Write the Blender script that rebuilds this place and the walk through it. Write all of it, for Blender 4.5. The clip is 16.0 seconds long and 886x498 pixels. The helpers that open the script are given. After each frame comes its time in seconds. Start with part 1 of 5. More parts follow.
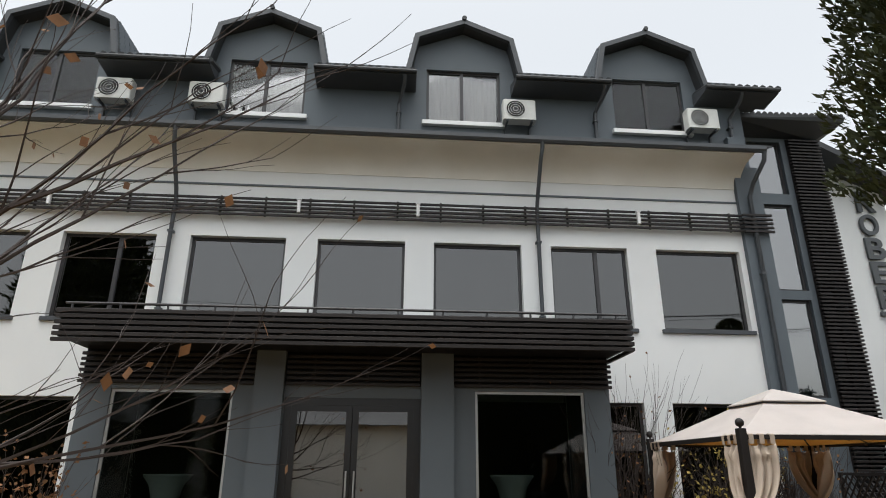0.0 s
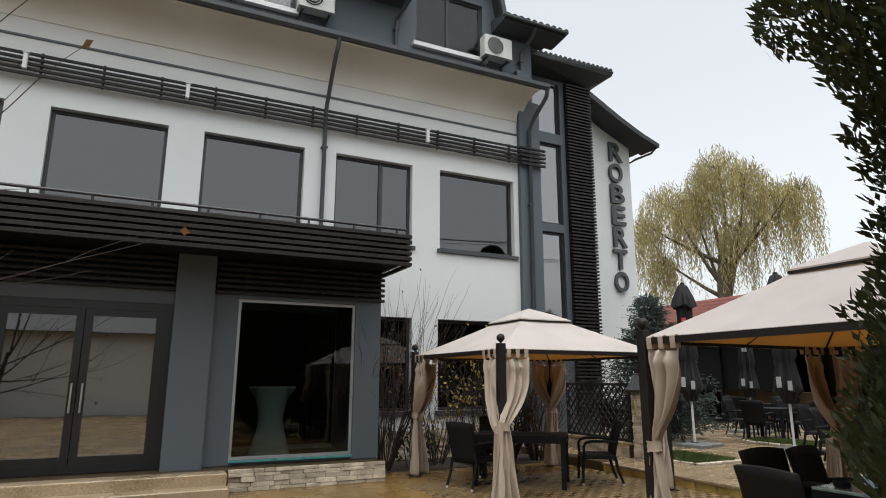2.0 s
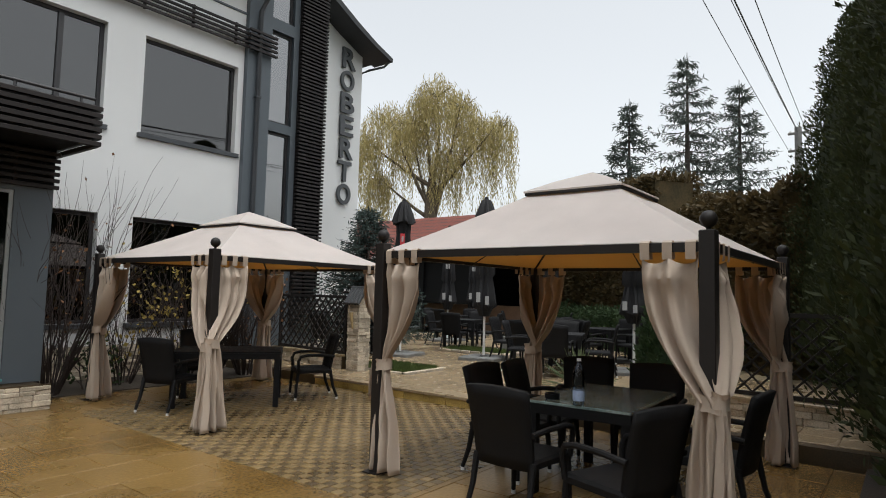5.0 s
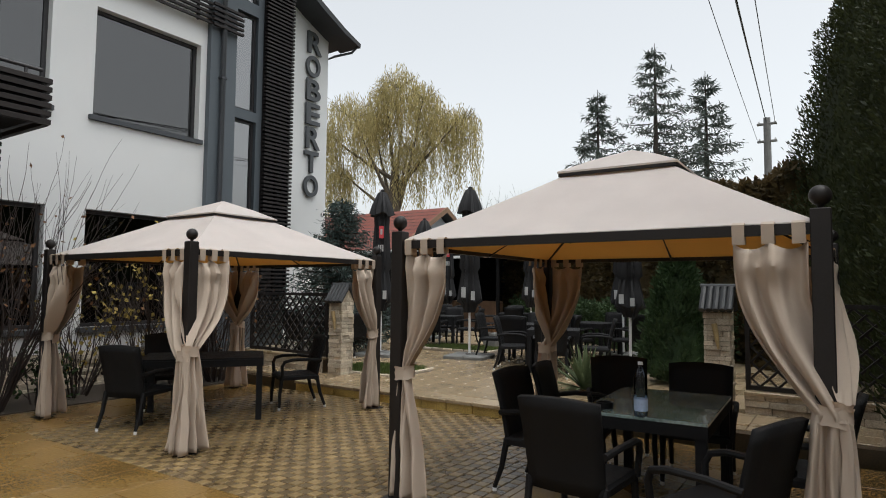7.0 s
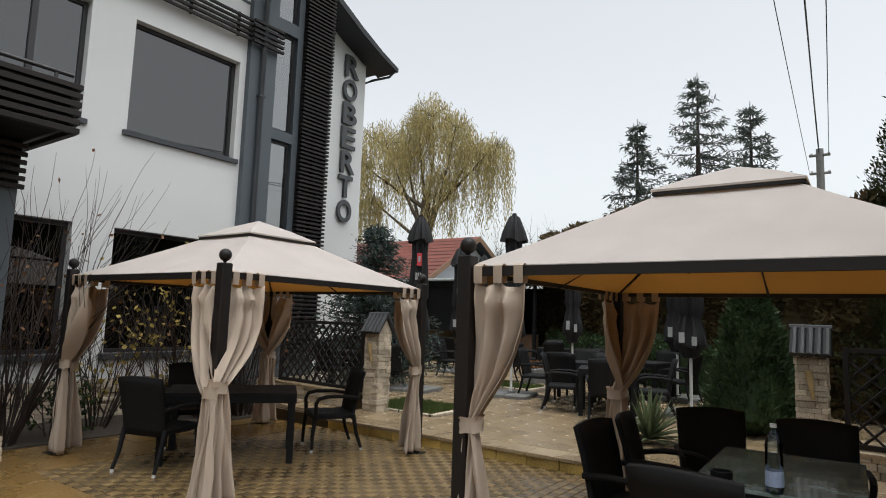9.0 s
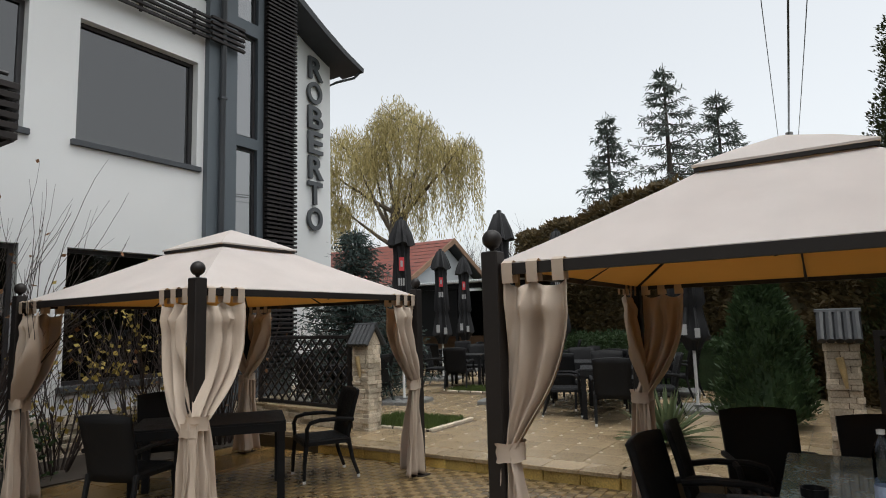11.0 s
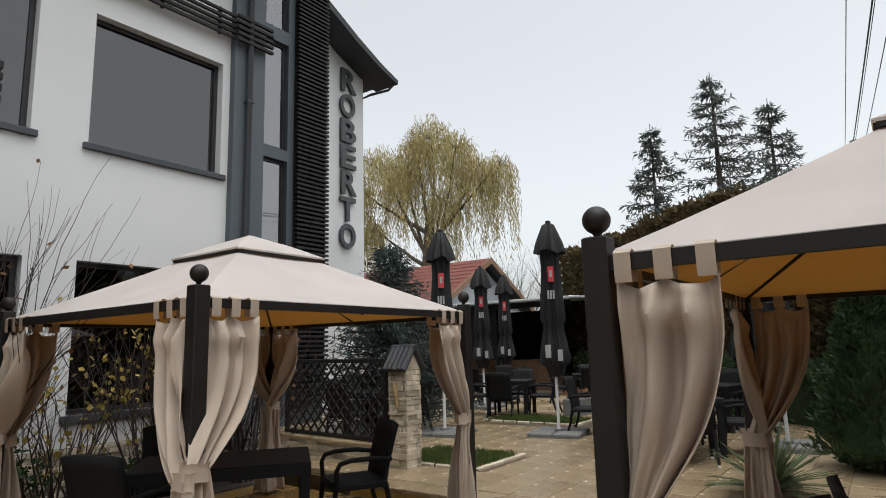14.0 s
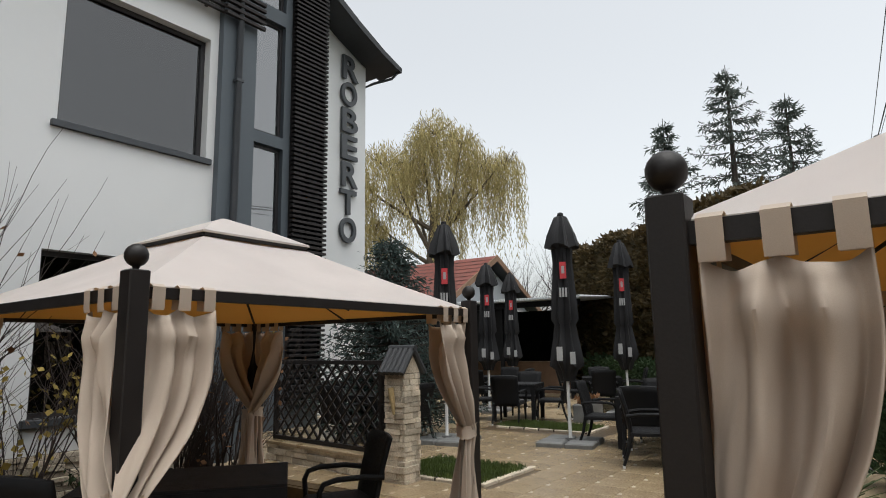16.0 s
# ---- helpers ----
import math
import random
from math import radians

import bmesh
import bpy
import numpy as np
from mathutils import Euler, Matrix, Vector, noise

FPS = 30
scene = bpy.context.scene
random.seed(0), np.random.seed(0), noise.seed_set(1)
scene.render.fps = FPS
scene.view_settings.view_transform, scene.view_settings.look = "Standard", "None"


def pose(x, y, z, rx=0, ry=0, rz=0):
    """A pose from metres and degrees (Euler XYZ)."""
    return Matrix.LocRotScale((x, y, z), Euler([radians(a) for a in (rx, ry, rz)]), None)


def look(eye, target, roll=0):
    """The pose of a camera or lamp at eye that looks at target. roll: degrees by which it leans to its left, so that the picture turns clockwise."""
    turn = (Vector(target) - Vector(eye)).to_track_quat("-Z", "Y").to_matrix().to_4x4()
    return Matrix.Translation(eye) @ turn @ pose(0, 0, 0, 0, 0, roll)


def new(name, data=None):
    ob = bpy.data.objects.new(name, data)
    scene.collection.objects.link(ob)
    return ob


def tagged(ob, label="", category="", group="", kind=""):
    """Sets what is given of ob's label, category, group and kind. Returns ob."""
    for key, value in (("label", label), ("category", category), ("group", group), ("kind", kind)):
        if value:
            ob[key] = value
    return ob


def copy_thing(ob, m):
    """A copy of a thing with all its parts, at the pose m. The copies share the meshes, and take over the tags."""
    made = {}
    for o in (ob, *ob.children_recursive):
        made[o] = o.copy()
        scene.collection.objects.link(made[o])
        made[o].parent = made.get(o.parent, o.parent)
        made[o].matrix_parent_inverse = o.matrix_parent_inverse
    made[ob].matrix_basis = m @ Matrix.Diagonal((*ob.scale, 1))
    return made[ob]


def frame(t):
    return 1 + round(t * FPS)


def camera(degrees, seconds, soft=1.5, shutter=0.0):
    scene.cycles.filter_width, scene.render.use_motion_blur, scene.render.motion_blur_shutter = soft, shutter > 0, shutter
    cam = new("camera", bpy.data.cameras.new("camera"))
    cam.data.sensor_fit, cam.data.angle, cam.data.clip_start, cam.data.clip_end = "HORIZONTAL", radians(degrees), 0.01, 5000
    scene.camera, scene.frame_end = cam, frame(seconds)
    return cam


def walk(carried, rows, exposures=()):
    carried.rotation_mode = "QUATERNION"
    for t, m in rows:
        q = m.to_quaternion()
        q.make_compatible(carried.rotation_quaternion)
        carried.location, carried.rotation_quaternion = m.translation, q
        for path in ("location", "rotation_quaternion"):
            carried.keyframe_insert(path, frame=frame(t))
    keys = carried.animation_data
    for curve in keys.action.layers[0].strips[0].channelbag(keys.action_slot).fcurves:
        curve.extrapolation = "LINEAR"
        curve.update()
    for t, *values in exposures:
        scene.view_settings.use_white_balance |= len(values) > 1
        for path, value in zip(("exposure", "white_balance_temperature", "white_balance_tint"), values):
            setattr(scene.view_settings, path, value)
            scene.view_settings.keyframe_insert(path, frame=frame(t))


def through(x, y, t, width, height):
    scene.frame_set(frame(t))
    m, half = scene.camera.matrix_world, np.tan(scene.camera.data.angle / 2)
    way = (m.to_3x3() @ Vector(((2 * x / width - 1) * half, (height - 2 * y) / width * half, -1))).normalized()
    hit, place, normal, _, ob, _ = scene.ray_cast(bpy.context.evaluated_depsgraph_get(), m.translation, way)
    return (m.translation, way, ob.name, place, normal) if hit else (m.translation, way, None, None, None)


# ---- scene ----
cam = camera(71.7, 16.0, soft=1.0)
PATH = [
    (0, (0.891, 1.626, 1.534), (1.04, 3.502, 2.21), 0.2),
    (0.5, (0.875, 1.833, 1.543), (1.183, 3.701, 2.188), 0.7),
    (1, (0.935, 1.951, 1.538), (1.33, 3.815, 2.144), 1.1),
    (1.5, (0.988, 2.118, 1.565), (1.565, 3.946, 2.137), -1.0),
    (2, (0.996, 2.274, 1.552), (1.849, 4.034, 1.97), 0.1),
    (2.5, (1.100, 2.430, 1.530), (2.099, 4.108, 1.962), 1.0),
    (3, (1.17, 2.608, 1.556), (2.344, 4.177, 1.957), 0.9),
    (3.5, (1.179, 2.77, 1.587), (2.531, 4.198, 1.953), -0.9),
    (4, (1.183, 2.844, 1.591), (2.612, 4.207, 1.907), 0.2),
    (4.5, (1.266, 2.951, 1.609), (2.757, 4.25, 1.908), 1.5),
    (5, (1.336, 3.063, 1.59), (2.919, 4.277, 1.734), 1.4),
    (5.2, (1.345, 3.104, 1.593), (2.953, 4.286, 1.726), 0.1),
    (7.5, (1.735, 4.149, 1.583), (3.408, 5.236, 1.721), 0.6),
    (8, (1.855, 4.242, 1.596), (3.477, 5.393, 1.808), 1.5),
    (8.5, (1.953, 4.437, 1.602), (3.564, 5.601, 1.827), 1.9),
    (10.8, (2.341, 5.213, 1.64), (4.001, 6.3, 1.887), -0.5),
    (11, (2.385, 5.258, 1.638), (4.055, 6.332, 1.879), -1.6),
    (11.5, (2.433, 5.404, 1.623), (4.113, 6.471, 1.82), -1.5),
    (12, (2.558, 5.499, 1.605), (4.222, 6.601, 1.721), -0.6),
    (12.5, (2.703, 5.588, 1.619), (4.321, 6.753, 1.775), 1.0),
    (13, (2.839, 5.738, 1.623), (4.44, 6.917, 1.842), 0.0),
    (13.5, (2.984, 5.896, 1.645), (4.623, 7.023, 1.847), -2.1),
    (14, (3.15, 5.993, 1.621), (4.753, 7.145, 1.94), -1.5),
    (14.5, (3.32, 6.085, 1.627), (4.906, 7.272, 1.898), -0.9),
    (15, (3.464, 6.237, 1.649), (5.066, 7.38, 2.002), -1.9),
    (15.5, (3.623, 6.382, 1.652), (5.241, 7.52, 1.944), -2.2),
    (16, (3.788, 6.428, 1.646), (5.382, 7.594, 1.963), -0.9),
]
walk(cam, [(t, look(eye, target, roll)) for t, eye, target, roll in PATH],
     [(0, 0.18, 6480, 7), (1.5, 0.14, 6480, 7), (3, 0.04, 6480, 7), (16, -0.02, 6480, 7)])

# ---- light ----
world = bpy.data.worlds.new("sky")
scene.world = world
world.use_nodes = True
wn, wl = world.node_tree.nodes, world.node_tree.links
sky = wn.new("ShaderNodeTexSky")
sky.sky_type, sky.sun_disc, sky.sun_elevation, sky.sun_rotation = "NISHITA", False, radians(78), radians(200)
sky.air_density, sky.dust_density, sky.ozone_density = 1.0, 4.0, 1.0
grey = wn.new("ShaderNodeHueSaturation")
grey.inputs["Saturation"].default_value = 0.19
wl.new(sky.outputs[0], grey.inputs["Color"])
wl.new(grey.outputs[0], wn["Background"].inputs[0])
wn["Background"].inputs[1].default_value = 0.25
sun = new("sun", bpy.data.lights.new("sun", "SUN"))
sun.data.energy, sun.data.angle, sun.data.color = 0.9, radians(70), (0.98, 0.99, 1.0)
sun.matrix_world = look((-5, -12, 30), (0, 0, 0))


# ---- materials ----
def mat(name, base, rough=0.6, var=0.15, scale=6.0, fine=60.0, bump=0.15, metal=0.0, other=None, rand=0.0, coat=0.0, island=False, spec=0.5):
    """A surface with variation at two scales, and fine relief."""
    m = bpy.data.materials.new(name)
    m.use_nodes = True
    n, l = m.node_tree.nodes, m.node_tree.links
    p = n["Principled BSDF"]
    p.inputs["Roughness"].default_value, p.inputs["Metallic"].default_value = rough, metal
    p.inputs["Coat Weight"].default_value = coat
    p.inputs["Specular IOR Level"].default_value = spec
    tc = n.new("ShaderNodeTexCoord")
    big, small = n.new("ShaderNodeTexNoise"), n.new("ShaderNodeTexNoise")
    for t, s, d in ((big, scale, 5), (small, fine, 3)):
        t.inputs["Scale"].default_value, t.inputs["Detail"].default_value = s, d
        l.new(tc.outputs["Object"], t.inputs["Vector"])
    ramp = n.new("ShaderNodeMix")
    ramp.data_type = "RGBA"
    dark = tuple(c * (1 - 2 * var) for c in base)
    light = tuple(min(1, c * (1 + 1.2 * var)) for c in (other or base))
    ramp.inputs[6].default_value, ramp.inputs[7].default_value = (*dark, 1), (*light, 1)
    mx = n.new("ShaderNodeMath")
    mx.operation = "MULTIPLY_ADD"
    l.new(small.outputs[0], mx.inputs[0])
    mx.inputs[1].default_value = 0.45
    half = n.new("ShaderNodeMath")
    half.operation = "MULTIPLY"
    half.inputs[1].default_value = 0.55
    l.new(big.outputs[0], half.inputs[0])
    l.new(half.outputs[0], mx.inputs[2])
    spread = n.new("ShaderNodeMapRange")
    spread.inputs[1].default_value, spread.inputs[2].default_value = 0.3, 0.7
    l.new(mx.outputs[0], spread.inputs[0])
    l.new(spread.outputs[0], ramp.inputs[0])
    col = ramp.outputs[2]
    if rand:
        hs = n.new("ShaderNodeHueSaturation")
        src = n.new("ShaderNodeNewGeometry") if island else n.new("ShaderNodeObjectInfo")
        mr = n.new("ShaderNodeMapRange")
        mr.inputs[3].default_value, mr.inputs[4].default_value = 1 - rand, 1 + rand
        l.new(src.outputs["Random Per Island" if island else "Random"], mr.inputs[0])
        l.new(mr.outputs[0], hs.inputs["Value"])
        l.new(col, hs.inputs["Color"])
        col = hs.outputs[0]
    l.new(col, p.inputs["Base Color"])
    if rough > 0.08:
        rr = n.new("ShaderNodeMapRange")
        rr.inputs[3].default_value, rr.inputs[4].default_value = max(0.03, rough - 0.12), min(1, rough + 0.12)
        l.new(big.outputs[0], rr.inputs[0])
        l.new(rr.outputs[0], p.inputs["Roughness"])
    b = n.new("ShaderNodeBump")
    b.inputs["Strength"].default_value, b.inputs["Distance"].default_value = bump, 0.01
    l.new(small.outputs[0], b.inputs["Height"])
    l.new(b.outputs[0], p.inputs["Normal"])
    return m


def leafy(name, base, other, rand=0.35):
    m = mat(name, base, 0.6, 0.2, 3, 20, 0.0, 0.0, other, rand, 0, True, 0.25)
    n, l = m.node_tree.nodes, m.node_tree.links
    t, mx = n.new("ShaderNodeBsdfTranslucent"), n.new("ShaderNodeMixShader")
    t.inputs[0].default_value = (*other, 1)
    mx.inputs[0].default_value = 0.3
    l.new(n["Principled BSDF"].outputs[0], mx.inputs[1])
    l.new(t.outputs[0], mx.inputs[2])
    l.new(mx.outputs[0], n["Material Output"].inputs[0])
    return m


def glass(name, gloss_ior, tint=(1, 1, 1)):
    m = bpy.data.materials.new(name)
    m.use_nodes = True
    n, l = m.node_tree.nodes, m.node_tree.links
    n.remove(n["Principled BSDF"])
    clear, shine, mixed, fr = n.new("ShaderNodeBsdfTransparent"), n.new("ShaderNodeBsdfGlossy"), n.new("ShaderNodeMixShader"), n.new("ShaderNodeFresnel")
    clear.inputs[0].default_value = (*tint, 1)
    shine.inputs["Roughness"].default_value = 0.02
    fr.inputs["IOR"].default_value = gloss_ior
    wob, bp = n.new("ShaderNodeTexNoise"), n.new("ShaderNodeBump")
    wob.inputs["Scale"].default_value = 0.8
    bp.inputs["Strength"].default_value, bp.inputs["Distance"].default_value = 0.05, 0.05
    l.new(wob.outputs[0], bp.inputs["Height"])
    l.new(bp.outputs[0], shine.inputs["Normal"])
    l.new(fr.outputs[0], mixed.inputs[0])
    l.new(clear.outputs[0], mixed.inputs[1])
    l.new(shine.outputs[0], mixed.inputs[2])
    l.new(mixed.outputs[0], n["Material Output"].inputs[0])
    return m


def cloth(name, base, through=0.35, back=None):
    m = mat(name, base, 0.9, 0.07, 2.5, 400, 0.12, spec=0.1)
    n, l = m.node_tree.nodes, m.node_tree.links
    p, t, mx = n["Principled BSDF"], n.new("ShaderNodeBsdfTranslucent"), n.new("ShaderNodeMixShader")
    t.inputs[0].default_value = (*(back or base), 1)
    mx.inputs[0].default_value = through
    l.new(p.outputs[0], mx.inputs[1])
    l.new(t.outputs[0], mx.inputs[2])
    l.new(mx.outputs[0], n["Material Output"].inputs[0])
    return m


WHITE = mat("white_render", (0.69, 0.695, 0.69), 0.85, 0.035, 0.7, 160, 0.12)
CREAM = mat("cream_soffit", (0.70, 0.66, 0.58), 0.85, 0.06, 0.8, 120, 0.08, other=(0.76, 0.74, 0.69))
GREY = mat("grey_paint", (0.088, 0.105, 0.12), 0.6, 0.07, 1.2, 150, 0.08)
GREY_DK = mat("dark_grey_trim", (0.05, 0.055, 0.062), 0.5, 0.1, 4, 120, 0.05)
SLAT = mat("dark_slat", (0.026, 0.022, 0.021), 0.5, 0.12, 3, 90, 0.06, rand=0.15, spec=0.22)
ROOF = mat("charcoal_roof", (0.03, 0.032, 0.035), 0.6, 0.2, 3, 50, 0.2)
FRAME = mat("window_frame", (0.03, 0.028, 0.03), 0.4, 0.1, 4, 80, 0.03)
ALU = mat("pale_aluminium", (0.45, 0.46, 0.46), 0.4, 0.08, 4, 90, 0.03, metal=0.6)
SILLW = mat("white_sill", (0.75, 0.75, 0.75), 0.5, 0.06, 3, 80, 0.03)
PLASTIC = mat("ac_casing", (0.62, 0.62, 0.59), 0.5, 0.08, 4, 80, 0.03)
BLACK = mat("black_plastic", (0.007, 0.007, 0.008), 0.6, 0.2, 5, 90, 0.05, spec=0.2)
# Near-black colour stands in for the shade of an unlit interior.
ROOM = mat("unlit_room", (0.025, 0.024, 0.023), 0.9, 0.1, 1, 30, 0.05)
ROOMG = mat("grey_room", (0.30, 0.29, 0.28), 0.9, 0.08, 1, 30, 0.05)
NET = cloth("net_curtain", (0.82, 0.81, 0.79), 0.3)
GLASS = glass("window_glass", 2.15, (0.10, 0.10, 0.10))
GLASS_ATTIC = glass("attic_glass", 1.7, (0.8, 0.8, 0.8))
GLASS_DOOR = glass("door_glass", 5.0, (0.25, 0.26, 0.26))
GLASS_STAIR = glass("stair_glass", 3.6, (0.6, 0.62, 0.64))
DOORFRAME = mat("black_door_frame", (0.010, 0.010, 0.011), 0.4, 0.1, 4, 80, 0.03)
GLASS_CLEAR = glass("shop_glass", 1.6, (0.5, 0.56, 0.54))
TAN = cloth("beige_curtain", (0.60, 0.50, 0.41), 0.25, (0.45, 0.26, 0.12))
CANVAS = cloth("cream_canvas", (0.55, 0.505, 0.48), 0.2, (0.8, 0.55, 0.3))
LINING = cloth("amber_lining", (0.66, 0.42, 0.15), 0.5, (0.88, 0.56, 0.19))
POST = mat("dark_brown_metal", (0.016, 0.013, 0.012), 0.5, 0.12, 6, 120, 0.05, spec=0.3)
RATTAN = mat("black_rattan", (0.006, 0.006, 0.007), 0.65, 0.2, 8, 220, 0.5, spec=0.25)
# Base lifted to pale teal in place of sky reflected in the wet glass.
TABLETOP = mat("wet_top_sky_tint", (0.17, 0.235, 0.225), 0.16, 0.3, 5, 45, 0.06, other=(0.26, 0.33, 0.31), coat=0.8)
STONE = mat("ledge_stone", (0.38, 0.31, 0.22), 0.8, 0.2, 5, 60, 0.6, other=(0.54, 0.47, 0.37), rand=0.28, island=True)
STONEP = mat("ledge_stone_piece", (0.38, 0.31, 0.22), 0.8, 0.2, 5, 60, 0.6, other=(0.54, 0.47, 0.37), rand=0.28)
FLAG = mat("wet_flagstone", (0.155, 0.083, 0.018), 0.27, 0.26, 0.9, 34, 0.22, other=(0.22, 0.135, 0.045), rand=0.07, island=True)
PAVER = mat("wet_paver", (0.17, 0.105, 0.038), 0.32, 0.22, 1.2, 60, 0.25, other=(0.25, 0.175, 0.08), rand=0.15)
PAVER_DK = mat("wet_dark_paver", (0.095, 0.06, 0.026), 0.28, 0.22, 1.2, 60, 0.25, other=(0.115, 0.08, 0.04), rand=0.15)
PAVERJ = mat("wet_paver_far", (0.17, 0.105, 0.038), 0.32, 0.22, 1.2, 60, 0.25, other=(0.25, 0.175, 0.08), rand=0.15, island=True)
PAVERJ_DK = mat("wet_dark_paver_far", (0.095, 0.06, 0.026), 0.28, 0.22, 1.2, 60, 0.25, other=(0.115, 0.08, 0.04), rand=0.15, island=True)
SLAB = mat("terrace_slab", (0.25, 0.165, 0.078), 0.28, 0.22, 0.8, 45, 0.22, other=(0.36, 0.28, 0.18), rand=0.12)
SLABJ = mat("terrace_slab_far", (0.25, 0.165, 0.078), 0.28, 0.22, 0.8, 45, 0.22, other=(0.36, 0.28, 0.18), rand=0.12, island=True)
JOINT = mat("wet_joint", (0.075, 0.048, 0.022), 0.4, 0.25, 2, 60, 0.3)
KERB = mat("ochre_kerb", (0.38, 0.23, 0.045), 0.5, 0.25, 3, 50, 0.5, other=(0.60, 0.43, 0.13), rand=0.25)
SOIL = mat("wet_soil", (0.045, 0.034, 0.025), 0.9, 0.3, 4, 50, 0.8)
TURF = mat("turf_ground", (0.05, 0.065, 0.025), 0.95, 0.3, 1, 30, 0.6, other=(0.09, 0.09, 0.04))
GRASS = leafy("grass", (0.05, 0.085, 0.025), (0.09, 0.12, 0.03))
THUJA = leafy("thuja_leaf", (0.017, 0.032, 0.012), (0.042, 0.048, 0.016))
HEDGE = leafy("hedge_leaf", (0.035, 0.04, 0.017), (0.105, 0.07, 0.03))
PINE = leafy("pine_leaf", (0.028, 0.055, 0.024), (0.045, 0.075, 0.03))
SPRUCE = leafy("spruce_leaf", (0.06, 0.078, 0.068), (0.10, 0.12, 0.105))
BLUE = leafy("blue_spruce_leaf", (0.04, 0.06, 0.055), (0.08, 0.11, 0.10))
WILLOW = leafy("willow_leaf", (0.34, 0.28, 0.11), (0.47, 0.40, 0.19), 0.35)
YELLOW = leafy("yellow_leaf", (0.30, 0.22, 0.05), (0.40, 0.30, 0.08))
RUST = leafy("rust_leaf", (0.15, 0.07, 0.035), (0.22, 0.11, 0.05))
YUCCA = leafy("yucca_blade", (0.055, 0.085, 0.04), (0.12, 0.15, 0.075))
BARK = mat("bark", (0.055, 0.043, 0.035), 0.9, 0.3, 8, 60, 0.8)
TWIG = mat("twig", (0.036, 0.024, 0.02), 0.8, 0.2, 8, 60, 0.3)
WILLOWBARK = mat("willow_bark", (0.11, 0.09, 0.065), 0.9, 0.3, 5, 40, 0.8)
REDTILE = mat("red_tile", (0.20, 0.055, 0.038), 0.7, 0.2, 2, 30, 0.3, rand=0.2)
HOUSE = mat("grey_house_render", (0.42, 0.44, 0.46), 0.9, 0.06, 1, 60, 0.1)
BRICKRED = mat("brown_wood", (0.22, 0.13, 0.08), 0.8, 0.2, 3, 40, 0.3)
UMB = mat("black_canvas", (0.012, 0.012, 0.014), 0.8, 0.2, 6, 200, 0.2)
UMBRED = mat("red_print", (0.55, 0.05, 0.06), 0.8, 0.1)
UMBWHITE = mat("white_print", (0.36, 0.36, 0.36), 0.8, 0.1)
POLE = mat("white_pole", (0.72, 0.72, 0.72), 0.4, 0.05, 5, 90, 0.02)
BASE = mat("concrete_base", (0.16, 0.16, 0.155), 0.7, 0.2, 6, 60, 0.4)
SIGN = mat("sign_letter", (0.06, 0.065, 0.07), 0.45, 0.08, 4, 90, 0.02)
BOTTLE = glass("bottle_plastic", 1.5, (0.80, 0.88, 0.95))
LABEL = mat("bottle_label", (0.45, 0.55, 0.75), 0.5, 0.15)
TEAL = mat("teal_strip", (0.08, 0.30, 0.28), 0.3, 0.1)
SPANDEX = mat("white_spandex", (0.66, 0.66, 0.64), 0.8, 0.05, 3, 200, 0.05)
WOOD = mat("cut_bamboo", (0.42, 0.31, 0.15), 0.6, 0.2, 6, 60, 0.3)
SHEET = mat("corrugated_sheet", (0.55, 0.57, 0.58), 0.5, 0.1)
WIRE = mat("cable", (0.02, 0.02, 0.02), 0.6, 0.1)
OPPOSITE = mat("neighbour_render", (0.66, 0.66, 0.63), 0.9, 0.06, 0.5, 40, 0.1)


